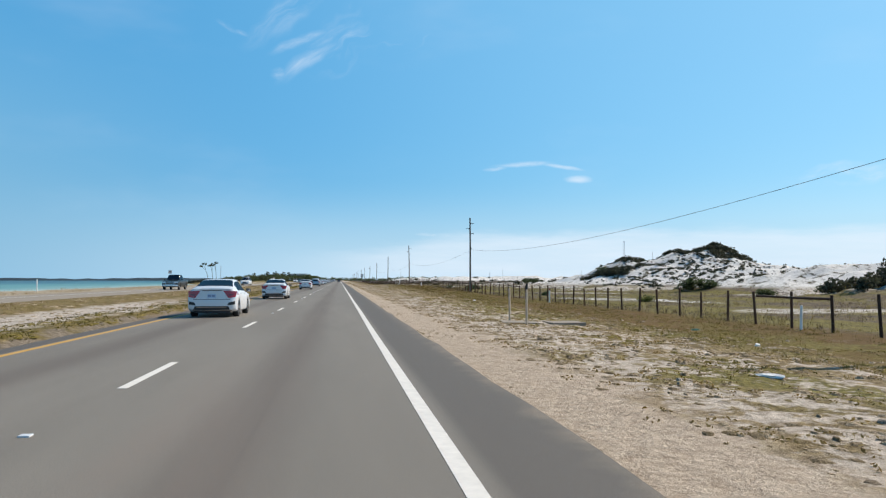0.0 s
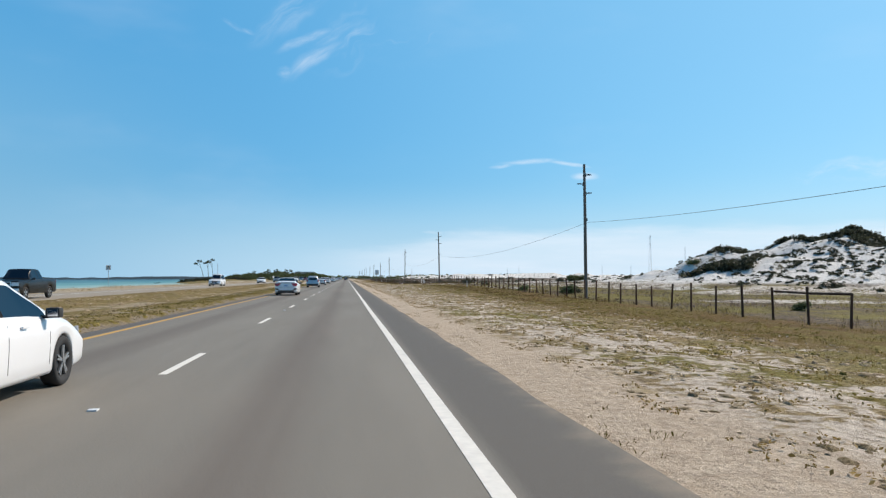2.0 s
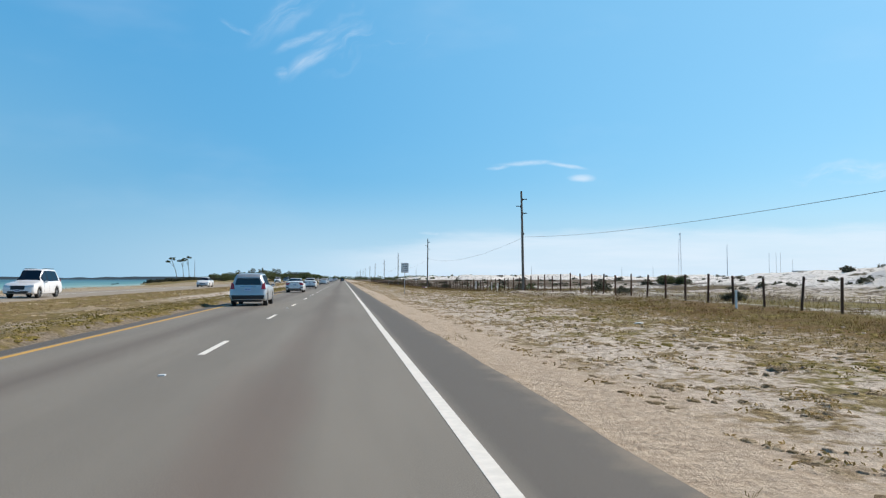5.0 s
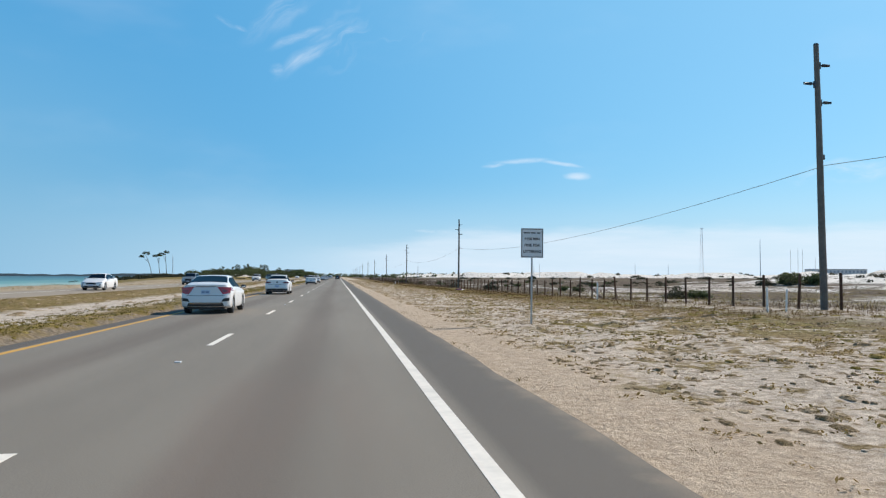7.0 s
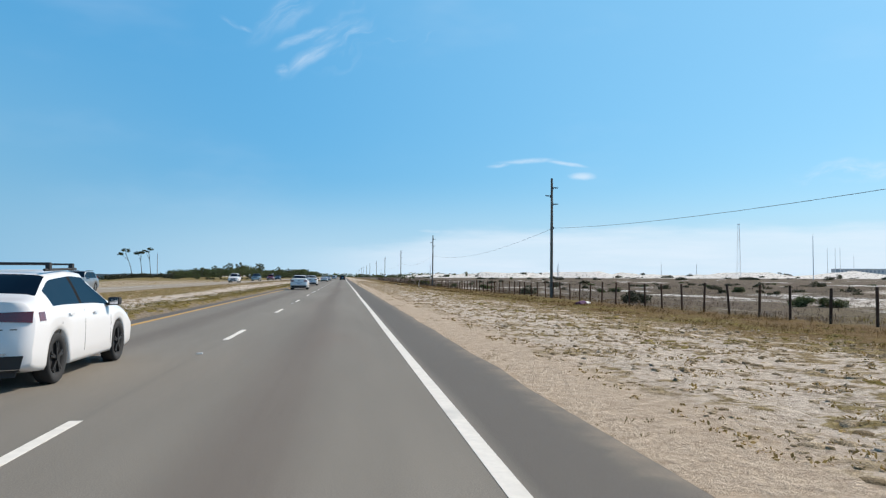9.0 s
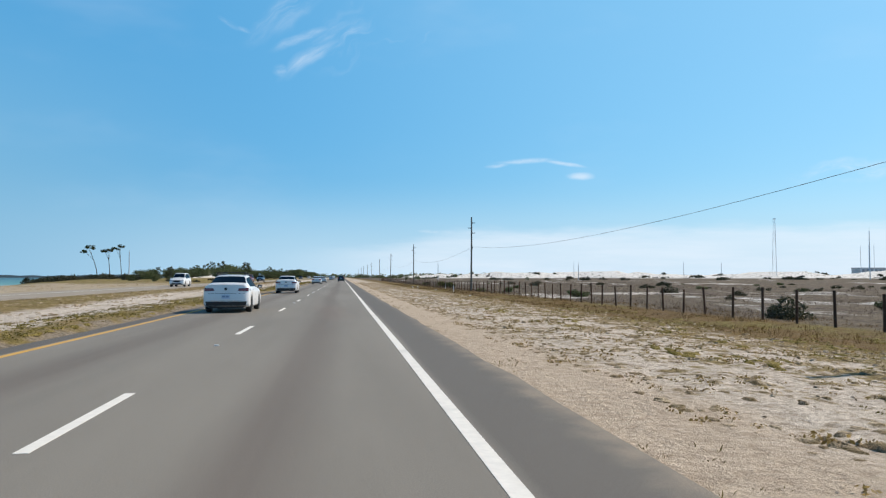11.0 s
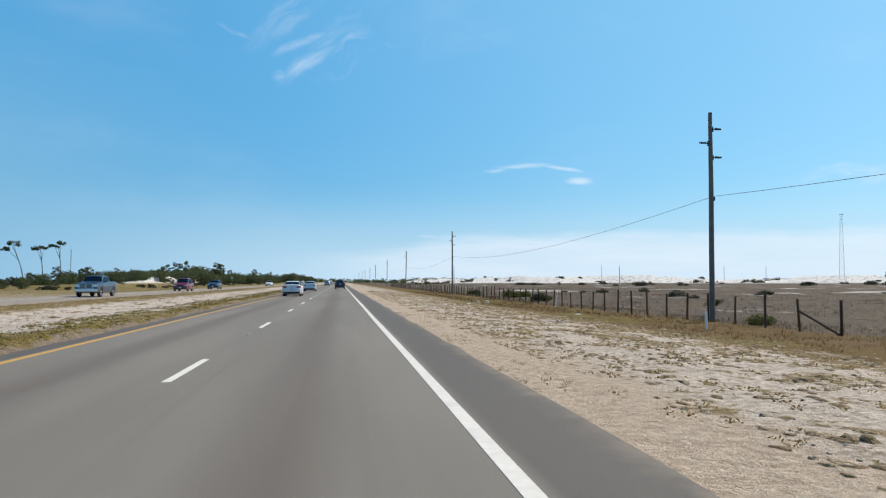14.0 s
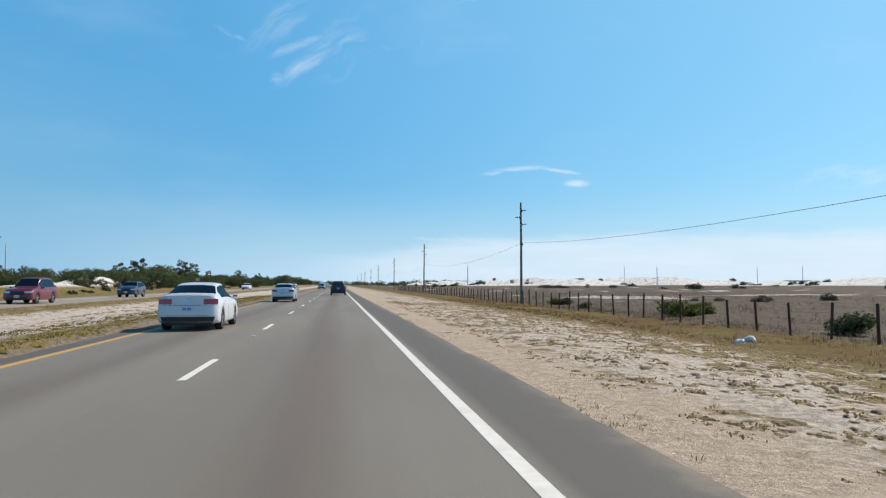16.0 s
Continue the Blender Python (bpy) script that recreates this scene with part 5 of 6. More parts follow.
def tree(name, seed, tall, wide, count, size, mat, label, trunk=0.16, clear=0.3, flat=0.6, lean=0.0, group="trees", clumps=14):
    rng = np.random.RandomState(seed)
    root = new(name)
    bm = bmesh.new()
    bend = rng.uniform(-0.05, 0.05, 2) * tall
    spine = [Vector((lean * tall * u * u + bend[0] * math.sin(3 * u), bend[1] * math.sin(2.4 * u), tall * u * 0.92)) for u in np.linspace(-0.02, 1, 7)]
    for i, (a, b) in enumerate(zip(spine, spine[1:])):
        rod(bm, a, b, trunk * (1 - 0.12 * i), trunk * (0.88 - 0.12 * i), 8)
    c, r = [], []
    for k in range(clumps):
        u = clear + (1 - clear) * (k + 0.5) / clumps
        i = min(5, int(u * 6))
        base = spine[i].lerp(spine[i + 1], u * 6 - i)
        a = k * 2.4 + rng.uniform(-0.5, 0.5)
        spread_ = wide * math.sqrt(max(0.05, 1 - ((u - 0.62) / 0.48) ** 2)) * rng.uniform(0.55, 1.0)
        tip = Vector((spine[i].x + math.cos(a) * spread_ * 0.8, math.sin(a) * spread_ * 0.8, min(tall, base.z + tall * 0.09)))
        rod(bm, spine[i], tip, trunk * 0.30, 0.012, 5)
        c.append(tip), r.append(wide * rng.uniform(0.30, 0.48))
    part("trunk", bm, BARK, root)
    part("crown", faces_mesh("crown", leaves(rng, np.array(c), np.array(r), count, size, flat), mat), None, root)
    return tagged(root, label, "tree", group)


def stand(proto, x, y, scale, turn, sink=0.03, squash=1.0):
    one = copy_thing(proto, Matrix())
    one.matrix_basis = pose(x, y, float(height(x, y)) - sink, 0, 0, turn) @ Matrix.Diagonal((scale, scale, scale * squash, 1))
    return one


def last_of(protos):
    """Takes the patterns themselves out of the scene again, once they are copied."""
    for p in protos:
        for o in (*p.children_recursive, p):
            bpy.data.objects.remove(o)


rng = random.Random(5)
# wind-shorn oaks and pines along the far side
OAKS = [tree("oak_tree", 20 + k, 4.6, 3.1, 1600, 0.21, LEAF_DARK, "low wind-shorn dark evergreen oak among coastal scrub", 0.15, 0.06, 0.66, clumps=22) for k in range(4)]
SLIM = [tree("pine_tree", 40 + k, 6.2, 1.7, 900, 0.17, LEAF_PINE, "small dark pine standing above the scrub", 0.11, 0.35, 0.6, clumps=11) for k in range(2)]
for row, (x0, step, big) in enumerate(((-37, 5.2, 0.80), (-45, 6.5, 0.95), (-55, 8.0, 1.0), (-68, 10.0, 1.0))):
    y = (432.0, 446.0, 486.0, 520.0)[row]
    while y < 860:
        if rng.random() < 0.86:
            stand(rng.choice(OAKS), x0 - rng.uniform(0, 6) - max(0, (y - 700) * 0.02), y, big * rng.uniform(0.72, 1.06) * min(1.1, 0.42 + max(0.0, y - 440) / 200), rng.uniform(0, 360), 0.15, rng.uniform(0.8, 1.0))
        if rng.random() < 0.10:
            stand(rng.choice(SLIM), x0 - rng.uniform(0, 6), y + 2, rng.uniform(0.75, 1.1) * min(1.1, 0.42 + max(0.0, y - 440) / 200), rng.uniform(0, 360))
        y += step * rng.uniform(0.7, 1.3) * (1 + max(0, (y - 560) / 260))
# woods beyond, and along the other side of the road far ahead
for k in range(70):
    y = rng.uniform(860, 1500)
    stand(rng.choice(OAKS), -36 - abs(rng.gauss(0, 30)), y, rng.uniform(1.0, 1.7), rng.uniform(0, 360), 0.2)
for k in range(60):
    y = rng.uniform(700, 1500)
    stand(rng.choice(OAKS), 40 + abs(rng.gauss(0, 50)), y, rng.uniform(0.25, 0.5), rng.uniform(0, 360), 0.2)
last_of(OAKS + SLIM)


def far_woods(name, label, x0, x1, y0, y1, count, tall, seed):
    r = np.random.RandomState(seed)
    c = np.stack([r.uniform(x0, x1, count), r.uniform(y0, y1, count), np.zeros(count)], axis=1)
    c[:, 0] = np.maximum(c[:, 0], -62 - 0.17 * (c[:, 1] - 600) + r.uniform(-9, 9, count))
    rad = r.uniform(0.5, 1.0, count) * tall * 0.7
    c[:, 2] = height(c[:, 0], c[:, 1]) * 0.6 + rad * 0.5
    me = faces_mesh(name, leaves(r, c, rad, count * 26, tall * 0.16, 0.7), LEAF_DARK)
    return tagged(new(name, me), label, "woods", kind="stuff")


far_woods("far_woods", "dark line of far coastal woods on the horizon", -420, 420, 1500, 1750, 420, 9.0, 3)
far_woods("far_woods", "dark wooded strip beyond the scrub", -260, -60, 640, 1500, 380, 6.0, 4)


def umbrella_pine(at, tall, lean, crowns, seed, label):
    """A bare leaning trunk under a flat crown."""
    r = np.random.RandomState(seed)
    root = new("umbrella_pine")
    bm = bmesh.new()
    pts = [Vector((lean * u * u * tall * 0.12 + 0.15 * math.sin(4 * u + seed), 0.2 * math.sin(3 * u), tall * u)) for u in np.linspace(0, 1, 9)]
    for i, (a, b) in enumerate(zip(pts, pts[1:])):
        rod(bm, a, b, 0.21 - 0.018 * i, 0.192 - 0.018 * i, 8)
    quads = []
    for dx, dz, wide in crowns:
        tip = Vector((pts[-1].x + dx, r.uniform(-0.5, 0.5), tall + dz))
        fork = pts[5].lerp(pts[6], 0.3)
        rod(bm, fork, fork.lerp(tip, 0.55) + Vector((0, 0, -0.15)), 0.09, 0.06, 6)
        rod(bm, fork.lerp(tip, 0.55) + Vector((0, 0, -0.15)), tip, 0.06, 0.02, 6)
        c = np.array([[tip.x + r.uniform(-1, 1) * wide, tip.y + r.uniform(-1, 1) * wide, tip.z + 0.5 * wide * r.uniform(-0.6, 0.9) + 0.25 * (tip.x - pts[-1].x)] for _ in range(9)])
        for q in c:
            rod(bm, tip + Vector((0, 0, -0.25)), tuple(q), 0.03, 0.01, 4)
        quads.append(leaves(r, c, np.full(9, wide * 0.46), 1000, 0.14, 0.7))
    part("trunk", bm, BARK, root)
    part("crown", faces_mesh("crown", np.concatenate(quads), LEAF_PINE), None, root)
    tagged(root, label, "tree", "umbrella pines")
    root.matrix_basis = pose(*at, float(height(*at)) - 0.1)


umbrella_pine((-98.0, 573), 12.6, -2.0, ((-1.7, -0.5, 1.2), (0.5, 0.4, 1.6)), 1, "tall bare-trunked pine with a flat double crown")
umbrella_pine((-96.5, 584.6), 12.4, -0.6, ((-1.1, 0.2, 1.4), (0.9, -0.2, 1.0)), 2, "tall bare-trunked pine with one small flat crown")
umbrella_pine((-96.0, 599.7), 14.0, -0.9, ((-1.3, 0.0, 1.4), (0.8, 0.5, 1.4)), 3, "tall pine with a flat wind-swept crown")

# shrubs along the fence and on the dunes
DARK_BUSH = [shrub("bush", 60 + k, 1.2, 1.4, 1500, 0.085, LEAF_SCRUB if k % 2 else LEAF_DARK, "dark rounded scrub bush on sandy ground", "bush") for k in range(4)]
GREEN_BUSH = [shrub("green_bush", 70 + k, 1.3, 1.3, 1500, 0.085, LEAF_GREEN, "yellow-green leafy bush beside the fence", "bush") for k in range(2)]
for x, y, s, kind in ((21, 177, 1.0, 0), (18.5, 123.9, 0.72, 0), (19.5, 168.0, 0.6, 0), (20.4, 114.2, 0.95, 0), (21.8, 117.5, 0.8, 0), (23, 214, 0.9, 0), (24.3, 213, 0.8, 0), (20, 262, 0.95, 0), (19.7, 290.6, 1.0, 0),
                      (28, 255, 0.8, 0), (29.5, 254.5, 1.0, 0), (18.9, 360.3, 0.62, 1), (22, 328.5, 0.85, 0), (23.4, 329.5, 0.6, 0), (20.4, 350.2, 0.8, 0), (20.5, 404.3, 1.1, 0), (21.6, 405.5, 0.8, 0), (21.3, 421.6, 1.15, 1), (23.2, 423.6, 1.2, 1), (22.3, 425.2, 1.1, 1),
                      (21, 447.8, 0.9, 1), (21.3, 446, 0.8, 0), (20, 436, 0.7, 0), (26, 60, 0.7, 1), (24, 84, 0.6, 0), (20, 154, 0.6, 0), (33, 300, 1.0, 0), (37, 340, 1.1, 0), (45, 365, 1.1, 0), (60, 392, 1.3, 0), (30, 385, 0.9, 0), (41, 415, 1.2, 0)):
    stand(rng.choice(GREEN_BUSH if kind else DARK_BUSH), x, y, s * 0.95, rng.uniform(0, 360), 0.06, 0.6 if x > 28 else 0.85)
# dune scrub: caps and flanks of the big dune, and the dark thickets
for x, y, s, flat in ((49.8, 99, 2.0, 0.8), (51.5, 98, 1.5, 0.8), (60, 74, 2.6, 1.0), (62, 71, 2.8, 0.9), (64.5, 68, 2.8, 0.9), (59, 66, 2.2, 0.8), (57, 80, 1.4, 0.7), (66, 62, 2.6, 0.9), (48, 78, 1.1, 0.7),
                      (70, 272.8, 2.1, 0.75), (73, 271, 2.2, 0.8), (67, 274, 1.6, 0.6), (76, 275, 1.6, 0.6), (71.5, 274.5, 2.2, 0.85), (92, 196, 1.9, 0.6), (96, 203, 2.0, 0.6), (99, 210, 2.2, 0.6), (104, 215, 2.2, 0.6), (88, 190, 1.5, 0.6), (69, 188, 1.6, 0.6), (58, 130, 1.2, 0.6), (66, 118, 1.3, 0.6)):
    stand(rng.choice(DARK_BUSH), x, y, s, rng.uniform(0, 360), 0.15, flat)
def scrub_stuff(name, label, spots, seed):
    """Many small bushes too far off to tell apart, joined."""
    q = np.random.RandomState(seed)
    out = []
    for x, y, s_, flat in spots:
        n = 8
        a, d = q.uniform(0, 2 * np.pi, n), np.sqrt(q.uniform(0, 1, n)) * 0.85
        c = np.stack([x + np.cos(a) * d * s_, y + np.sin(a) * d * s_, np.zeros(n)], axis=1)
        c[:, 2] = height(c[:, 0], c[:, 1]) + s_ * flat * q.uniform(0.15, 0.8, n) * (1.2 - d * d)
        out.append(leaves(q, c, np.full(n, 0.42 * s_) * q.uniform(0.7, 1.2, n), int(130 + 75 * s_), 0.095 * s_ + 0.04, 0.7))
    return tagged(new(name, faces_mesh(name, np.concatenate(out), LEAF_SCRUB)), label, "scrub", kind="stuff")


spots = []
for cx, cy, rad, n, s0, s1 in ((90, 177, 5.0, 56, 1.2, 1.9), (94, 169, 4.5, 40, 1.2, 1.8), (89.5, 184.5, 4.2, 44, 1.1, 1.8), (91.5, 172.5, 3.5, 24, 1.2, 1.7), (92.0, 177.0, 3.4, 44, 1.3, 1.9), (66, 172, 7.0, 70, 0.3, 0.7), (78, 160, 12.0, 90, 0.3, 0.7), (86.8, 185, 3.6, 40, 1.1, 1.7), (84.5, 190, 2.8, 18, 0.9, 1.4), (61.8, 161, 3.6, 42, 1.3, 1.9), (58.5, 165, 2.5, 10, 0.9, 1.3), (77.5, 192.5, 4.8, 40, 1.0, 1.7), (73, 197, 3.5, 10, 0.8, 1.4), (72, 170, 6.0, 10, 0.9, 1.4), (60, 73, 6.0, 12, 1.8, 2.7), (97, 206, 7.0, 12, 1.6, 2.4), (84, 112, 12.0, 16, 0.7, 1.3),
                               (74, 145, 12.0, 70, 0.22, 0.6), (66, 135, 16.0, 90, 0.22, 0.6), (86, 150, 16.0, 130, 0.22, 0.65), (64, 150, 12.0, 60, 0.25, 0.6), (96, 170, 16.0, 50, 0.25, 0.7), (80, 178, 14.0, 22, 0.4, 0.9), (62, 110, 12.0, 20, 0.4, 0.9), (58, 50, 12.0, 14, 0.5, 1.2), (95, 235, 14.0, 16, 0.6, 1.2), (60, 200, 16.0, 22, 0.4, 0.9), (105, 215, 12.0, 12, 0.5, 1.3), (70, 290, 30.0, 30, 0.4, 1.0), (90, 350, 40.0, 30, 0.4, 1.1)):
    for k in range(n):
        a, d = rng.uniform(0, 2 * math.pi), rad * math.sqrt(rng.random())
        spots.append((cx + d * math.cos(a), cy + d * math.sin(a), rng.uniform(s0, s1), rng.uniform(0.5, 0.8)))
scrub_stuff("dune_scrub", "dark wind-clipped scrub on the white dunes", spots, 5)
spots = [(-80 + rng.gauss(0, 9), 515 + rng.gauss(0, 22), rng.uniform(1.4, 3.0), rng.uniform(0.5, 0.8)) for k in range(60)]
spots += [(-32.5 - rng.uniform(0, 8), rng.uniform(425, 700), rng.uniform(0.5, 1.2), rng.uniform(0.5, 0.8)) for k in range(70)]
scrub_stuff("roadside_scrub", "low dark scrub at the foot of the coastal trees", spots, 6)
spots = [(rng.uniform(60, 420), rng.uniform(600, 880), rng.uniform(1.5, 3.6), rng.uniform(0.35, 0.55)) for k in range(85)]
scrub_stuff("far_scrub", "dark scrub scattered over the far white dunes", spots, 7)
for k in range(26):
    y = rng.uniform(250, 460)
    stand(rng.choice(DARK_BUSH), rng.uniform(26, 120), y, rng.uniform(0.5, 1.0), rng.uniform(0, 360), 0.1, rng.uniform(0.6, 0.85))
last_of(DARK_BUSH + GREEN_BUSH)


def tufts(name, label, seed, x, y, wide, tall, blades, mat, keep=None, lean=0.5):
    """Grass tufts: thin blades fanned out of each foot."""
    r = np.random.RandomState(seed)
    if keep is not None:
        ok = r.uniform(size=len(x)) < keep(x, y)
        x, y = x[ok], y[ok]
    n = len(x)
    z = height(x, y)
    s = r.uniform(0.5, 1.35, n)
    foot = np.repeat(np.stack([x, y, z - 0.01], axis=1), blades, axis=0)
    s = np.repeat(s, blades)
    m = n * blades
    a = r.uniform(0, 2 * np.pi, m)
    out = np.stack([np.cos(a), np.sin(a), np.zeros(m)], axis=1)
    foot = foot + out * (r.uniform(0, 0.5, m) * wide * s)[:, None]
    h = tall * s * r.uniform(0.5, 1.2, m)
    side = np.stack([-np.sin(a), np.cos(a), np.zeros(m)], axis=1) * (0.003 + 0.022 * tall) * s[:, None]
    tip = foot + out * (h * lean * r.uniform(0.2, 1.4, m))[:, None] + np.array([0, 0, 1.0]) * h[:, None]
    mid = foot * 0.45 + tip * 0.55 + np.array([0, 0, 0.08]) * h[:, None]
    me = faces_mesh(name, np.stack([foot - side, mid - side * 0.8, tip, mid + side * 0.8], axis=1), mat)
    return tagged(new(name, me), label, "grass", kind="stuff")


def patches(size, seed, lo, hi):
    return lambda x, y: smooth_step(lumps(x, y * 0.6, size, seed, 3), lo, hi)


r = np.random.RandomState(11)


def strewn(n, x0, x1, y0, y1, power=1.0):
    return x0 + (x1 - x0) * r.uniform(size=n) ** power, r.uniform(y0, y1, n)


def clumps(name, label, seed, x, y, wide, flat, each, size, mat, keep):
    """Low cushions of matted grass, each a heap of short flat leaves."""
    q = np.random.RandomState(seed)
    ok = q.uniform(size=len(x)) < keep(x, y)
    x, y = x[ok], y[ok]
    n = len(x)
    c = np.stack([x, y, height(x, y) - 0.004], axis=1)
    rad = wide * q.uniform(0.45, 1.5, n) ** 1.3
    k = np.repeat(np.arange(n), each)
    m = n * each
    a, d = q.uniform(0, 2 * np.pi, m), np.sqrt(q.uniform(0, 1, m))
    up_ = np.sqrt(1 - d * d * 0.96) * flat * q.uniform(0.4, 1.15, m)
    p_ = c[k] + rad[k][:, None] * np.stack([np.cos(a) * d, np.sin(a) * d * 1.5, up_], axis=1)
    nrm = unit(np.stack([np.cos(a) * d * 0.9, np.sin(a) * d * 0.6, np.full(m, 0.7)], axis=1) + q.normal(scale=0.45, size=(m, 3)))
    u = unit(np.cross(nrm, q.normal(size=(m, 3))))
    v = np.cross(nrm, u)
    s_ = (size * q.uniform(0.6, 1.5, m) * (0.6 + 0.4 * rad[k] / wide))[:, None]
    me = faces_mesh(name, np.stack([p_ - u * s_, p_ - v * s_ * 0.55, p_ + u * s_, p_ + v * s_ * 0.55], axis=1), mat)
    return tagged(new(name, me), label, "grass", kind="stuff")


def mat_material(name, a, b, c):
    m, n, bs = material(name)
    rnd = n.add("ShaderNodeNewGeometry").outputs["Random Per Island"]
    where = n.add("ShaderNodeTexCoord").outputs["Object"]
    fine, grain = n.noise(where, 38.0, 5.0, 0.7), n.noise(where, 11.0, 4.0, 0.6)
    col = n.mix(n.step(rnd, 0.25, 0.75), a, b)
    col = n.mix(n.step(grain, 0.42, 0.66), col, c)
    dark = n.mix(n.step(fine, 0.3, 0.7), (0.55, 0.55, 0.55), (1.3, 1.3, 1.3))
    mul = n.tree.nodes.new("ShaderNodeMix")
    mul.data_type, mul.blend_type = "RGBA", "MULTIPLY"
    mul.inputs[0].default_value = 1.0
    n.link(col, mul.inputs[6]), n.link(dark, mul.inputs[7])
    n.link(mul.outputs[2], bs.inputs["Base Color"])
    bs.inputs["Roughness"].default_value = 0.95
    bs.inputs["Specular IOR Level"].default_value = 0.1
    bump(n, bs, fine, 1.0, 0.03)
    return m


def mounds(name, label, seed, x, y, wide, tall, mat, keep, long=1.5):
    """Low uneven mats of dead grass: five-sided domes with ragged rims."""
    q = np.random.RandomState(seed)
    ok = q.uniform(size=len(x)) < keep(x, y)
    x, y = x[ok], y[ok]
    n = len(x)
    z = height(x, y)
    w_ = wide * q.uniform(0.45, 1.6, n) ** 1.4
    h = tall * q.uniform(0.4, 1.5, n) * np.sqrt(w_ / wide)
    a = q.uniform(0, 2 * np.pi, n)[:, None] + np.arange(5) * 2 * np.pi / 5 + q.uniform(-0.3, 0.3, (n, 5))
    r1 = w_[:, None] * q.uniform(0.7, 1.35, (n, 5))
    r2 = r1 * q.uniform(0.45, 0.75, (n, 5))
    ring1 = np.stack([x[:, None] + np.cos(a) * r1, y[:, None] + np.sin(a) * r1 * long, np.repeat(z[:, None] - 0.03, 5, 1)], axis=2)
    ring2 = np.stack([x[:, None] + np.cos(a) * r2, y[:, None] + np.sin(a) * r2 * long, z[:, None] + h[:, None] * q.uniform(0.5, 1.1, (n, 5))], axis=2)
    tip = np.stack([x, y, z + h * q.uniform(0.7, 1.25, n)], axis=1)[:, None, :]
    v = np.concatenate([ring1, ring2, tip], axis=1).reshape(-1, 3)
    tri = []
    for k in range(5):
        l = (k + 1) % 5
        tri += [(k, l, 5 + l), (k, 5 + l, 5 + k), (5 + k, 5 + l, 10)]
    f = (np.array(tri)[None, :, :] + (np.arange(n) * 11)[:, None, None]).reshape(-1, 3)
    me = bpy.data.meshes.new(name)
    me.vertices.add(len(v))
    me.vertices.foreach_set("co", v.astype(np.float32).ravel())
    me.loops.add(f.size)
    me.loops.foreach_set("vertex_index", f.astype(np.int32).ravel())
    me.polygons.add(len(f))
    me.polygons.foreach_set("loop_start", np.arange(0, f.size, 3, dtype=np.int32))
    me.polygons.foreach_set("use_smooth", np.ones(len(f), dtype=bool))
    me.materials.append(mat)
    me.update(calc_edges=True)
    return tagged(new(name, me), label, "grass", kind="stuff")


MAT_DRY = mat_material("matted_dry_grass", (0.28, 0.21, 0.13), (0.50, 0.40, 0.275), (0.20, 0.15, 0.08))
MAT_OLIVE = mat_material("matted_olive_grass", (0.20, 0.155, 0.042), (0.33, 0.255, 0.09), (0.15, 0.122, 0.03))
MAT_CLOD = mat_material("sandy_clods", (0.26, 0.20, 0.135), (0.58, 0.49, 0.39), (0.38, 0.30, 0.21))
GRASS_BAND = leaf_material("golden_grass", (0.085, 0.050, 0.015), (0.18, 0.112, 0.036), (0.10, 0.07, 0.018))
mounds("verge_mats", "low uneven mats of dead grass on the sandy verge", 21, *strewn(62000, 3.4, 12.5, 2, 440), 0.066, 0.011, MAT_DRY, patches(2.2, 51, -0.7, 0.45))
mounds("verge_turf", "olive turf cushions on the verge", 22, *strewn(22000, 6.2, 16.0, 2, 300), 0.09, 0.016, MAT_OLIVE, patches(3.8, 52, -0.1, 0.8))
mounds("median_turf", "olive turf cushions along the median edge", 23, *strewn(15000, -9.2, -7.15, 2, 460), 0.085, 0.016, MAT_OLIVE, patches(3.0, 53, -0.5, 0.6))
mounds("median_mats", "mats of dead grass on the sandy median", 24, *strewn(20000, -18.6, -8.8, 2, 470), 0.11, 0.024, MAT_DRY, patches(2.6, 54, -0.3, 0.7))
mounds("verge_clods", "crumbs of pale sand and dark turf on the verge", 25, *strewn(22000, 3.6, 14.0, 2, 440), 0.045, 0.013, MAT_CLOD, patches(1.6, 55, -0.3, 0.9), 1.3)
clumps("verge_grass", "short ragged dry grass on the verge", 1, *strewn(32000, 3.2, 12.5, 2, 440), 0.10, 0.36, 11, 0.020, GRASS_DRY, patches(2.2, 51, -0.5, 0.5))
clumps("verge_weeds", "short olive weeds on the verge", 2, *strewn(17000, 5.8, 17.0, 2, 330), 0.11, 0.40, 11, 0.020, GRASS_OLIVE, patches(3.8, 52, -0.1, 0.8))
clumps("median_grass", "short olive grass along the median", 13, *strewn(15000, -9.6, -7.1, 2, 460), 0.11, 0.45, 9, 0.022, GRASS_OLIVE, patches(3.0, 53, -1.0, 0.0))
tufts("edge_weeds", "ragged weeds along the edge of the asphalt", 3, *strewn(5000, 2.15, 2.9, 2, 440, 1.6), 0.13, 0.05, 7, GRASS_OLIVE, patches(4.0, 33, 0.05, 0.8), 1.2)
tufts("fence_grass", "taller dry grass along the foot of the fence", 4, *strewn(28000, 12.0, 20.5, 95, 470), 0.20, 0.15, 6, GRASS_BAND, patches(6.0, 34, -0.5, 0.4), 0.9)
tufts("band_grass", "olive grass between the verge and the fence", 41, *strewn(22000, 9.5, 18.4, 2, 160), 0.18, 0.10, 6, GRASS_OLIVE, patches(7.0, 44, -0.7, 0.2), 1.0)
tufts("field_sedge", "brown sedge and dead grass covering the flat field", 5, *strewn(42000, 17.4, 80, 5, 520, 1.7), 0.34, 0.26, 5, GRASS_BROWN, patches(9.0, 35, -0.4, 0.5), 0.7)
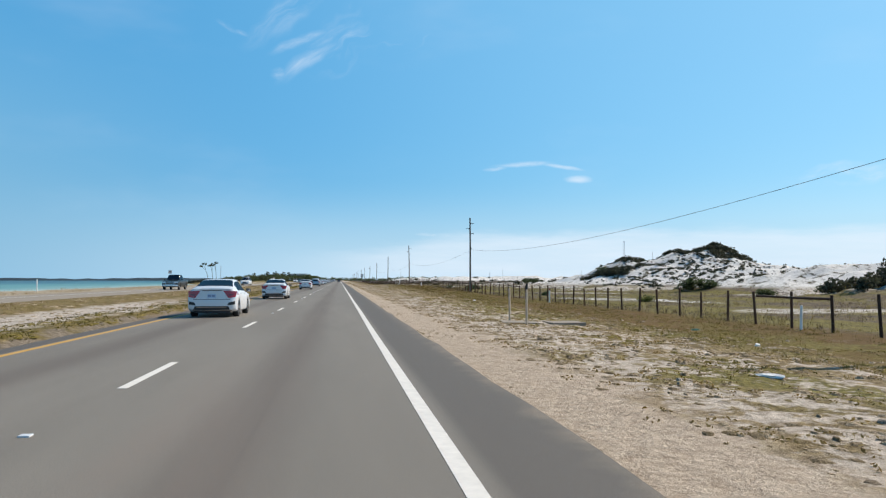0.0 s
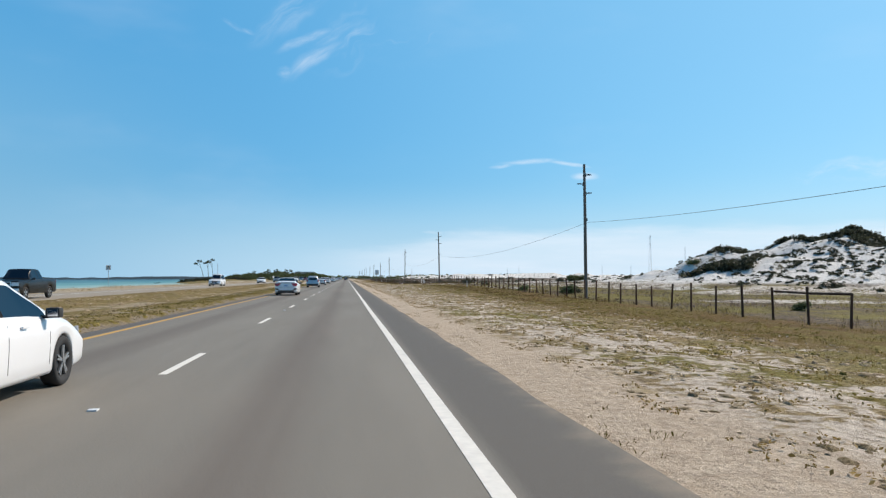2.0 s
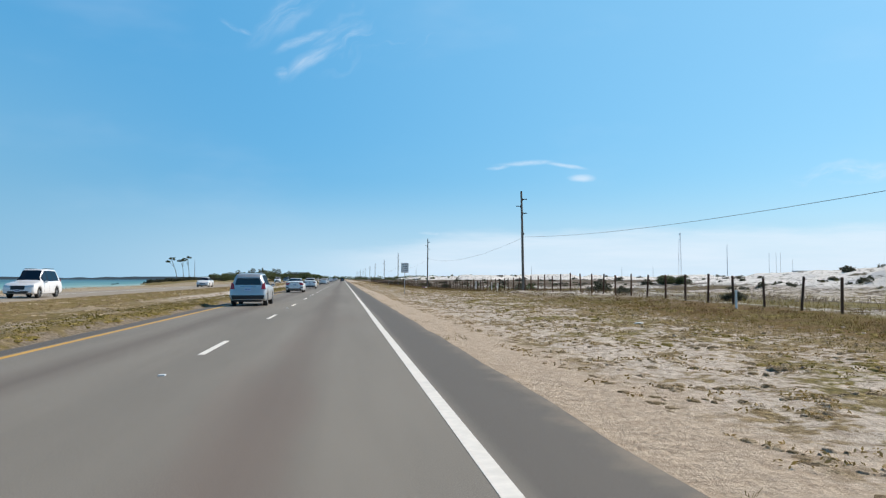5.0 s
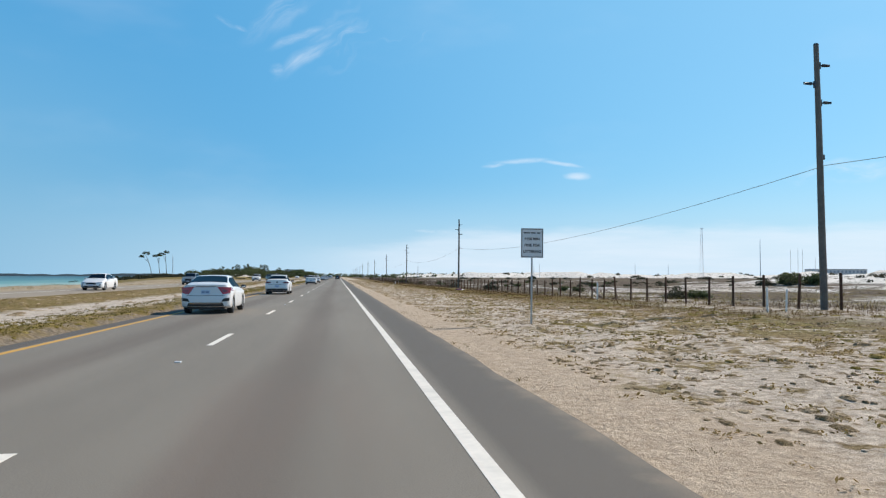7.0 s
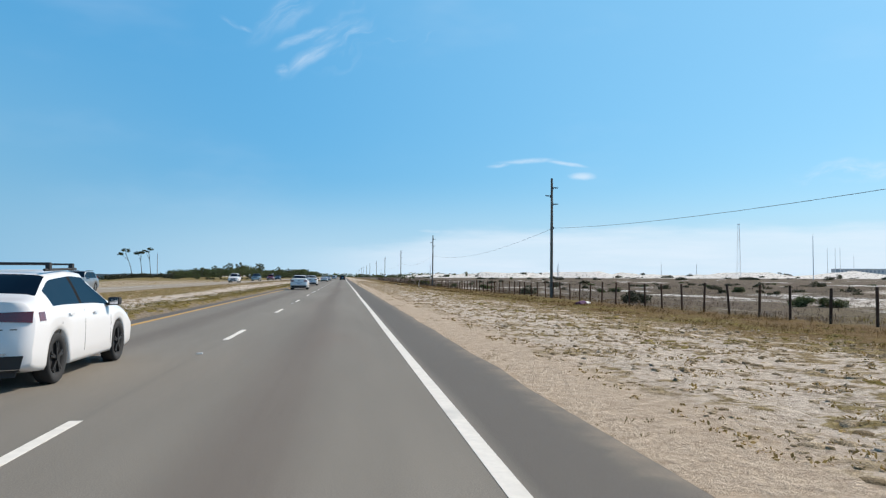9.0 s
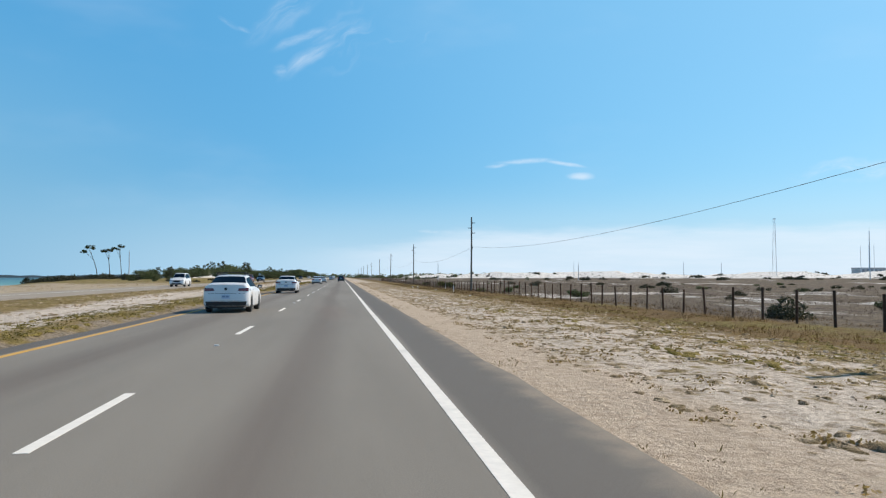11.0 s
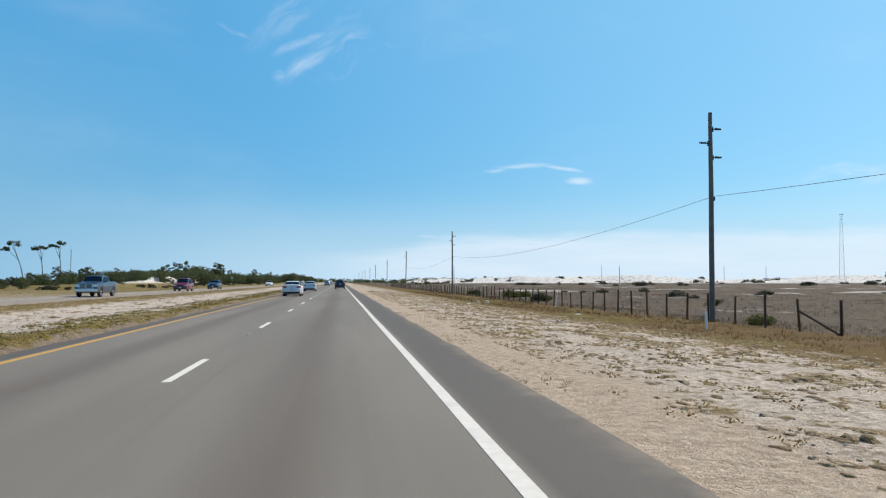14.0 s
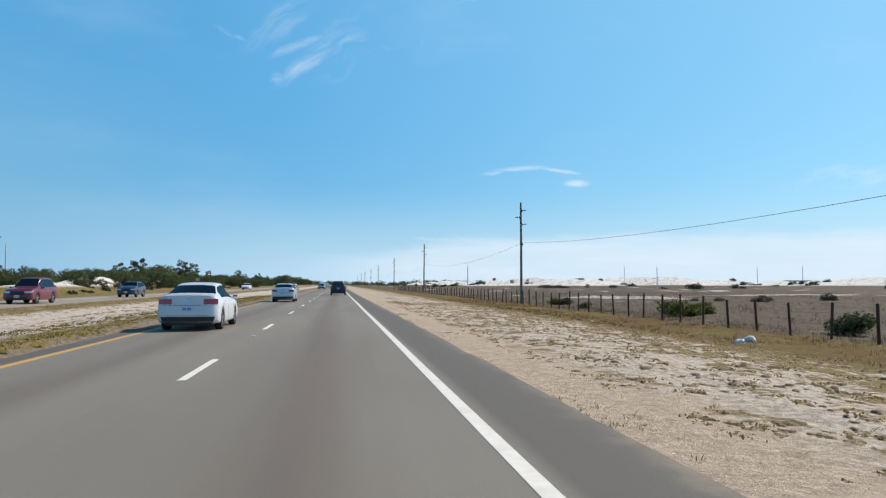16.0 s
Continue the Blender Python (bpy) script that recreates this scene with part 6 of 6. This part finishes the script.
tufts("field_weeds", "yellow-green weeds in the field behind the fence", 45, *strewn(17000, 18.2, 62, 5, 240, 1.4), 0.36, 0.24, 5, GRASS_OLIVE, patches(8.0, 46, -0.4, 0.4), 0.8)
tufts("median_far_grass", "olive-brown grass on the far half of the median", 47, *strewn(12000, -18.6, -13.6, 5, 470), 0.22, 0.10, 5, GRASS_BAND, patches(5.0, 48, -0.8, 0.3), 1.0)
tufts("shore_grass", "dry beach grass beyond the pale carriageway", 8, *strewn(16000, -42, -27, 20, 560), 0.25, 0.22, 6, GRASS_DRY, patches(9.0, 38, 0.0, 0.7), 0.6)
tufts("dune_grass", "tufts of dark grass and low scrub on the white dunes", 9, *strewn(15000, 48, 135, 20, 300), 0.40, 0.28, 8, LEAF_SCRUB, patches(11.0, 39, 0.1, 0.8), 0.7)


# ---- far things and small things ----
def mast(x, y, tall, wide, label, lattice=True):
    root = new("radio_mast")
    bm = bmesh.new()
    if lattice:
        legs = [(math.cos(a) * wide, math.sin(a) * wide) for a in (0.4, 2.5, 4.6)]
        for lx, ly in legs:
            rod(bm, (lx, ly, 0), (lx * 0.35, ly * 0.35, tall), 0.11, 0.08, 5)
        part("leg_frame", bm, MAST_STEEL, root)
        bm = bmesh.new()
        n = 18
        for k in range(n):
            for (ax, ay), (bx, by) in zip(legs, legs[1:] + legs[:1]):
                s0, s1 = 1 - 0.65 * k / n, 1 - 0.65 * (k + 1) / n
                rod(bm, (ax * s0, ay * s0, tall * k / n), (bx * s1, by * s1, tall * (k + 1) / n), 0.05, None, 4)
        part("bracing", bm, MAST_STEEL, root)
        bm = bmesh.new()
        box(bm, (wide * 0.8, wide * 0.8, 0.4), Matrix.Translation((0, 0, tall - 0.3)), 0.05)
        part("top_platform", bm, MAST_STEEL, root)
    else:
        rod(bm, (0, 0, 0), (0, 0, tall), wide, wide * 0.6, 6)
        part("shaft", bm, MAST_STEEL, root)
        bm = bmesh.new()
        rod(bm, (0, 0, tall), (0, 0, tall + 1.4), 0.05, 0.03, 5)
        part("aerial", bm, MAST_STEEL, root)
    root.matrix_basis = pose(x, y, float(height(x, y)) - 0.3)
    return tagged(root, label, "mast", "far masts")


# steel colour paled to carry the haze of the distance
MAST_STEEL = plain("hazy_mast_steel", (0.62, 0.65, 0.69), 0.6, 0.2, vary=0.1)
mast(287.3, 719.1, 39.0, 1.9, "tall tapering lattice mast far across the flats")
for x, y, tall in ((266.4, 602.7, 25.5), (142.2, 692.9, 9.5), (58.1, 707.9, 9.5), (450, 850, 27), (458, 850, 29), (463, 850, 29), (477, 850, 21), (190, 850, 13), (286, 850, 13), (320, 850, 14), (-92.5, 598.1, 12.6)):
    mast(x, y, tall, 0.26, "thin grey pole mast far across the flats", False)

HALL_WALL = plain("far_hall_cladding", (0.42, 0.44, 0.46), 0.8, vary=0.12, scale=0.05)
HALL_ROOF = plain("far_hall_roof", (0.36, 0.38, 0.40), 0.8, vary=0.12, scale=0.05)
WINDOW_DARK = plain("far_window", (0.22, 0.25, 0.29), 0.3, vary=0.1)


def hall(x0, x1, y, tall, deep, storeys, label, windows, white=False):
    root = new("far_building")
    wide = x1 - x0
    bm = bmesh.new()
    box(bm, (wide, deep, tall + 4), Matrix.Translation((0, 0, tall / 2 - 2)), 0.15)
    part("wall", bm, SIGN_WHITE if white else HALL_WALL, root)
    bm = bmesh.new()
    box(bm, (wide + 1.0, deep + 1.0, 0.6), Matrix.Translation((0, 0, tall + 0.3)), 0.1)
    part("roof", bm, HALL_ROOF, root)
    bm = bmesh.new()
    box(bm, (wide / windows * 0.5, 0.12, tall / storeys * 0.45))
    pane = mesh_of("window", bm, WINDOW_DARK)
    for i in range(windows):
        for s in range(storeys):
            one = part("window", pane, None, root)
            one.matrix_basis = pose(-wide / 2 + wide * (i + 0.5) / windows, -deep / 2 - 0.05, tall * (s + 0.55) / storeys)
    root.matrix_basis = pose((x0 + x1) / 2, y, max(0.0, float(height((x0 + x1) / 2, y))))
    return tagged(root, label, "building", "far buildings")


hall(535, 580, 1200, 4.6, 14, 1, "long low grey hall on the horizon", 8)
hall(710, 800, 1200, 7.6, 20, 1, "long grey hall with a flat roof on the horizon", 14)
hall(-222, -140, 3300, 27, 18, 7, "pale apartment block far beyond the trees", 16, True)

# far shore across the water
bm = bmesh.new()
pts = []
for i in range(91):
    x = -3900 + 3800 * i / 90
    pts.append((x, 3000 + 500 * math.sin(i * 0.06), 4 + 3.5 * abs(math.sin(i * 1.7)) + 1.5 * math.sin(i * 0.5)))
rows = [[bm.verts.new((x, y + dy, -2 + (z + 2) * h)) for x, y, z in pts] for dy, h in ((-60, 0), (-20, 0.8), (30, 1.0), (90, 0))]
for a, b in zip(rows, rows[1:]):
    for k in range(90):
        bm.faces.new((a[k], a[k + 1], b[k + 1], b[k]))
# distance haze over the water is put into this blue-grey leaf colour
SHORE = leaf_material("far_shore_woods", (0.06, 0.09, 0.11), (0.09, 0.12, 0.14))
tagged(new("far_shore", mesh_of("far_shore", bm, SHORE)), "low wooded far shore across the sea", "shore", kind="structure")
bm = bmesh.new()
pts = [(-3950 + 60 * math.sin(k), -1200 + 5000 * k / 60, 5 + 4 * abs(math.sin(k * 1.9))) for k in range(61)]
rows = [[bm.verts.new((x + dx, y, -2 + (z + 2) * h)) for x, y, z in pts] for dx, h in ((70, 0), (30, 0.8), (-20, 1.0), (-90, 0))]
for a, b in zip(rows, rows[1:]):
    for k in range(60):
        bm.faces.new((a[k], a[k + 1], b[k + 1], b[k]))
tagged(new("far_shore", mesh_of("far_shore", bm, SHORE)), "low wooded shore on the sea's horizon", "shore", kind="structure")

PLASTIC_WHITE = plain("white_plastic", (0.86, 0.85, 0.82), 0.5, vary=0.12, scale=20.0, relief=0.004)
CLOTH_PURPLE = plain("purple_cloth", (0.10, 0.035, 0.11), 0.9, vary=0.4, scale=9.0, relief=0.01)
CLOTH_GREEN = plain("green_plastic", (0.10, 0.38, 0.30), 0.5, vary=0.2, scale=9.0)


def post(name, x, y, tall, thick, mat, label, lean=0.0, cap=None, category="post", group=""):
    root = new(name)
    bm = bmesh.new()
    rod(bm, (0, 0, -0.3), (0, 0, tall), thick * 0.56, thick * 0.52, 10)
    part("shaft", bm, mat, root)
    if cap:
        bm = bmesh.new()
        rod(bm, (0, 0, tall * 0.86), (0, 0, tall * 1.01), thick * 0.58, thick * 0.56, 10)
        part("painted_top", bm, cap, root)
    root.matrix_basis = pose(x, y, float(height(x, y)), lean, lean * 0.6, x * 40)
    return tagged(root, label, category, group)


post("stake", 6.26, 26.84, 1.18, 0.07, STAKE_WOOD, "weathered pale wooden stake on the verge", 0.5, None, "stake", "verge stakes")
post("stake", 6.38, 24.81, 1.40, 0.07, STAKE_WOOD, "pale wooden stake with a dark painted top", -0.4, TRIM, "stake", "verge stakes")
post("marker_post", 17.6, 26.3, 0.95, 0.09, PLASTIC_WHITE, "short white marker post in front of the fence", 2.0)
post("marker_post", 17.2, 59.3, 1.15, 0.10, PLASTIC_WHITE, "white marker post with a rust-red top by the fence", 0.0, CAR_RED)
post("marker_post", 14.2, 188.6, 0.86, 0.06, PLASTIC_WHITE, "thin white marker post on the sandy verge", 1.0)
post("marker_post", 14.75, 188.4, 0.78, 0.055, PLASTIC_WHITE, "thin white marker post beside another one", -2.0)
post("marker_post", 17.1, 213.2, 1.15, 0.09, PLASTIC_WHITE, "tall white marker post standing by the fence", 0.5)
post("board", 18.0, 390.2, 1.25, 0.06, PLASTIC_WHITE, "leaning white board propped against the fence", 9.0, None, "board")
for x, y in ((14.5, 357.0), (16.2, 147.0)):
    post("marker_post", x, y, 0.8, 0.09, PLASTIC_WHITE, "small white marker post along the fence", 1.0)
post("beach_post", -32.0, 84.0, 1.3, 0.12, PLASTIC_WHITE, "white post standing at the top of the beach", 0.0)


def small_sign(x, y, z_panel, wide, tall, label):
    root = new("small_sign")
    g = float(height(x, y))
    bm = bmesh.new()
    box(bm, (0.06, 0.05, z_panel + tall / 2 + 0.2), Matrix.Translation((0, 0, (z_panel + tall / 2) / 2 - 0.1)), 0.008)
    part("sign_post", bm, STEEL, root)
    bm = bmesh.new()
    box(bm, (wide, 0.01, tall), Matrix.Translation((0, -0.035, z_panel)))
    panel = part("sign_panel", bm, SIGN_WHITE, root)
    bm = bmesh.new()
    for k in range(3):
        box(bm, (wide * 0.7, 0.004, tall * 0.1), Matrix.Translation((0, -0.043, z_panel + tall * (0.25 - 0.25 * k))))
    part("sign_bars", bm, SIGN_BLACK, panel)
    root.matrix_basis = pose(x, y, g)
    return tagged(root, label, "road sign")


small_sign(-36.5, 167.0, 3.0, 0.75, 0.75, "small pale sign on a post near the beach")
small_sign(-29.5, 452.0, 1.6, 0.5, 0.5, "small pale sign by the opposite carriageway")
small_sign(-31.0, 545.0, 2.2, 0.7, 0.5, "small pale roadside sign by the trees")


def scrap(x, y, wide, deep, tall, mat, label, seed):
    """Crumpled litter lying on the ground."""
    r = random.Random(seed)
    bm = bmesh.new()
    bmesh.ops.create_icosphere(bm, subdivisions=2, radius=0.5)
    for v in bm.verts:
        k = 1 + r.uniform(-0.28, 0.28)
        v.co = Vector((v.co.x * wide * k, v.co.y * deep * k, max(-0.2, v.co.z) * tall * 1.4 * k + tall * 0.25))
    ob = new("litter", mesh_of("litter", bm, mat))
    ob.matrix_basis = pose(x, y, float(height(x, y)) - 0.01, 0, 0, r.uniform(0, 360))
    return tagged(ob, label, "litter", "scraps of litter")


for k, (x, y, a, b, c, mat, label) in enumerate((
        (6.8, 11.0, 0.42, 0.25, 0.06, PLASTIC_WHITE, "flat white scrap of plastic on the sandy verge"),
        (11.4, 19.0, 0.22, 0.15, 0.08, PLASTIC_WHITE, "crumpled white litter in the grass"),
        (13.4, 26.5, 0.35, 0.18, 0.08, CLOTH_GREEN, "crumpled turquoise scrap of plastic in the grass"),
        (15.2, 259.6, 1.2, 0.6, 0.26, CLOTH_PURPLE, "heap of dark purple cloth lying before the fence"),
        (15.8, 260.0, 0.5, 0.4, 0.2, PLASTIC_WHITE, "white bag beside the purple cloth"),
        (13.2, 400.6, 0.4, 0.25, 0.16, PLASTIC_WHITE, "white plastic container dropped on the verge"),
        (14.3, 401.8, 0.5, 0.3, 0.2, PLASTIC_WHITE, "white plastic bag lying before the fence"),
        (12.0, 330.0, 0.3, 0.2, 0.1, PLASTIC_WHITE, "white scrap of paper in dry grass"),
        (10.0, 388.0, 0.4, 0.25, 0.07, PLASTIC_WHITE, "flat pale scrap on the sandy verge"),
        (9.0, 140.0, 0.3, 0.2, 0.08, PLASTIC_WHITE, "white scrap of litter in dry grass"),
        (14.0, 372.0, 0.45, 0.2, 0.08, PLASTIC_WHITE, "pale strip of litter before the fence"),
        (11.0, 60.0, 0.3, 0.2, 0.08, PLASTIC_WHITE, "white litter lying in olive grass"))):
    scrap(x, y, a, b, c, mat, label, k)
bm = bmesh.new()
box(bm, (1.3, 1.0, 0.16), Matrix(), 0.02)
lid = tagged(new("concrete_slab", mesh_of("concrete_slab", bm, CONCRETE)), "pale concrete slab set flat in the verge", "slab")
lid.matrix_basis = pose(8.2, 26.4, float(height(8.2, 26.4)) + 0.02, 1, 0, 8)
pad = copy_thing(lid, Matrix())
pad.matrix_basis = pose(6.4, 25.9, float(height(6.4, 25.9)) - 0.035, 1, 1, -6)
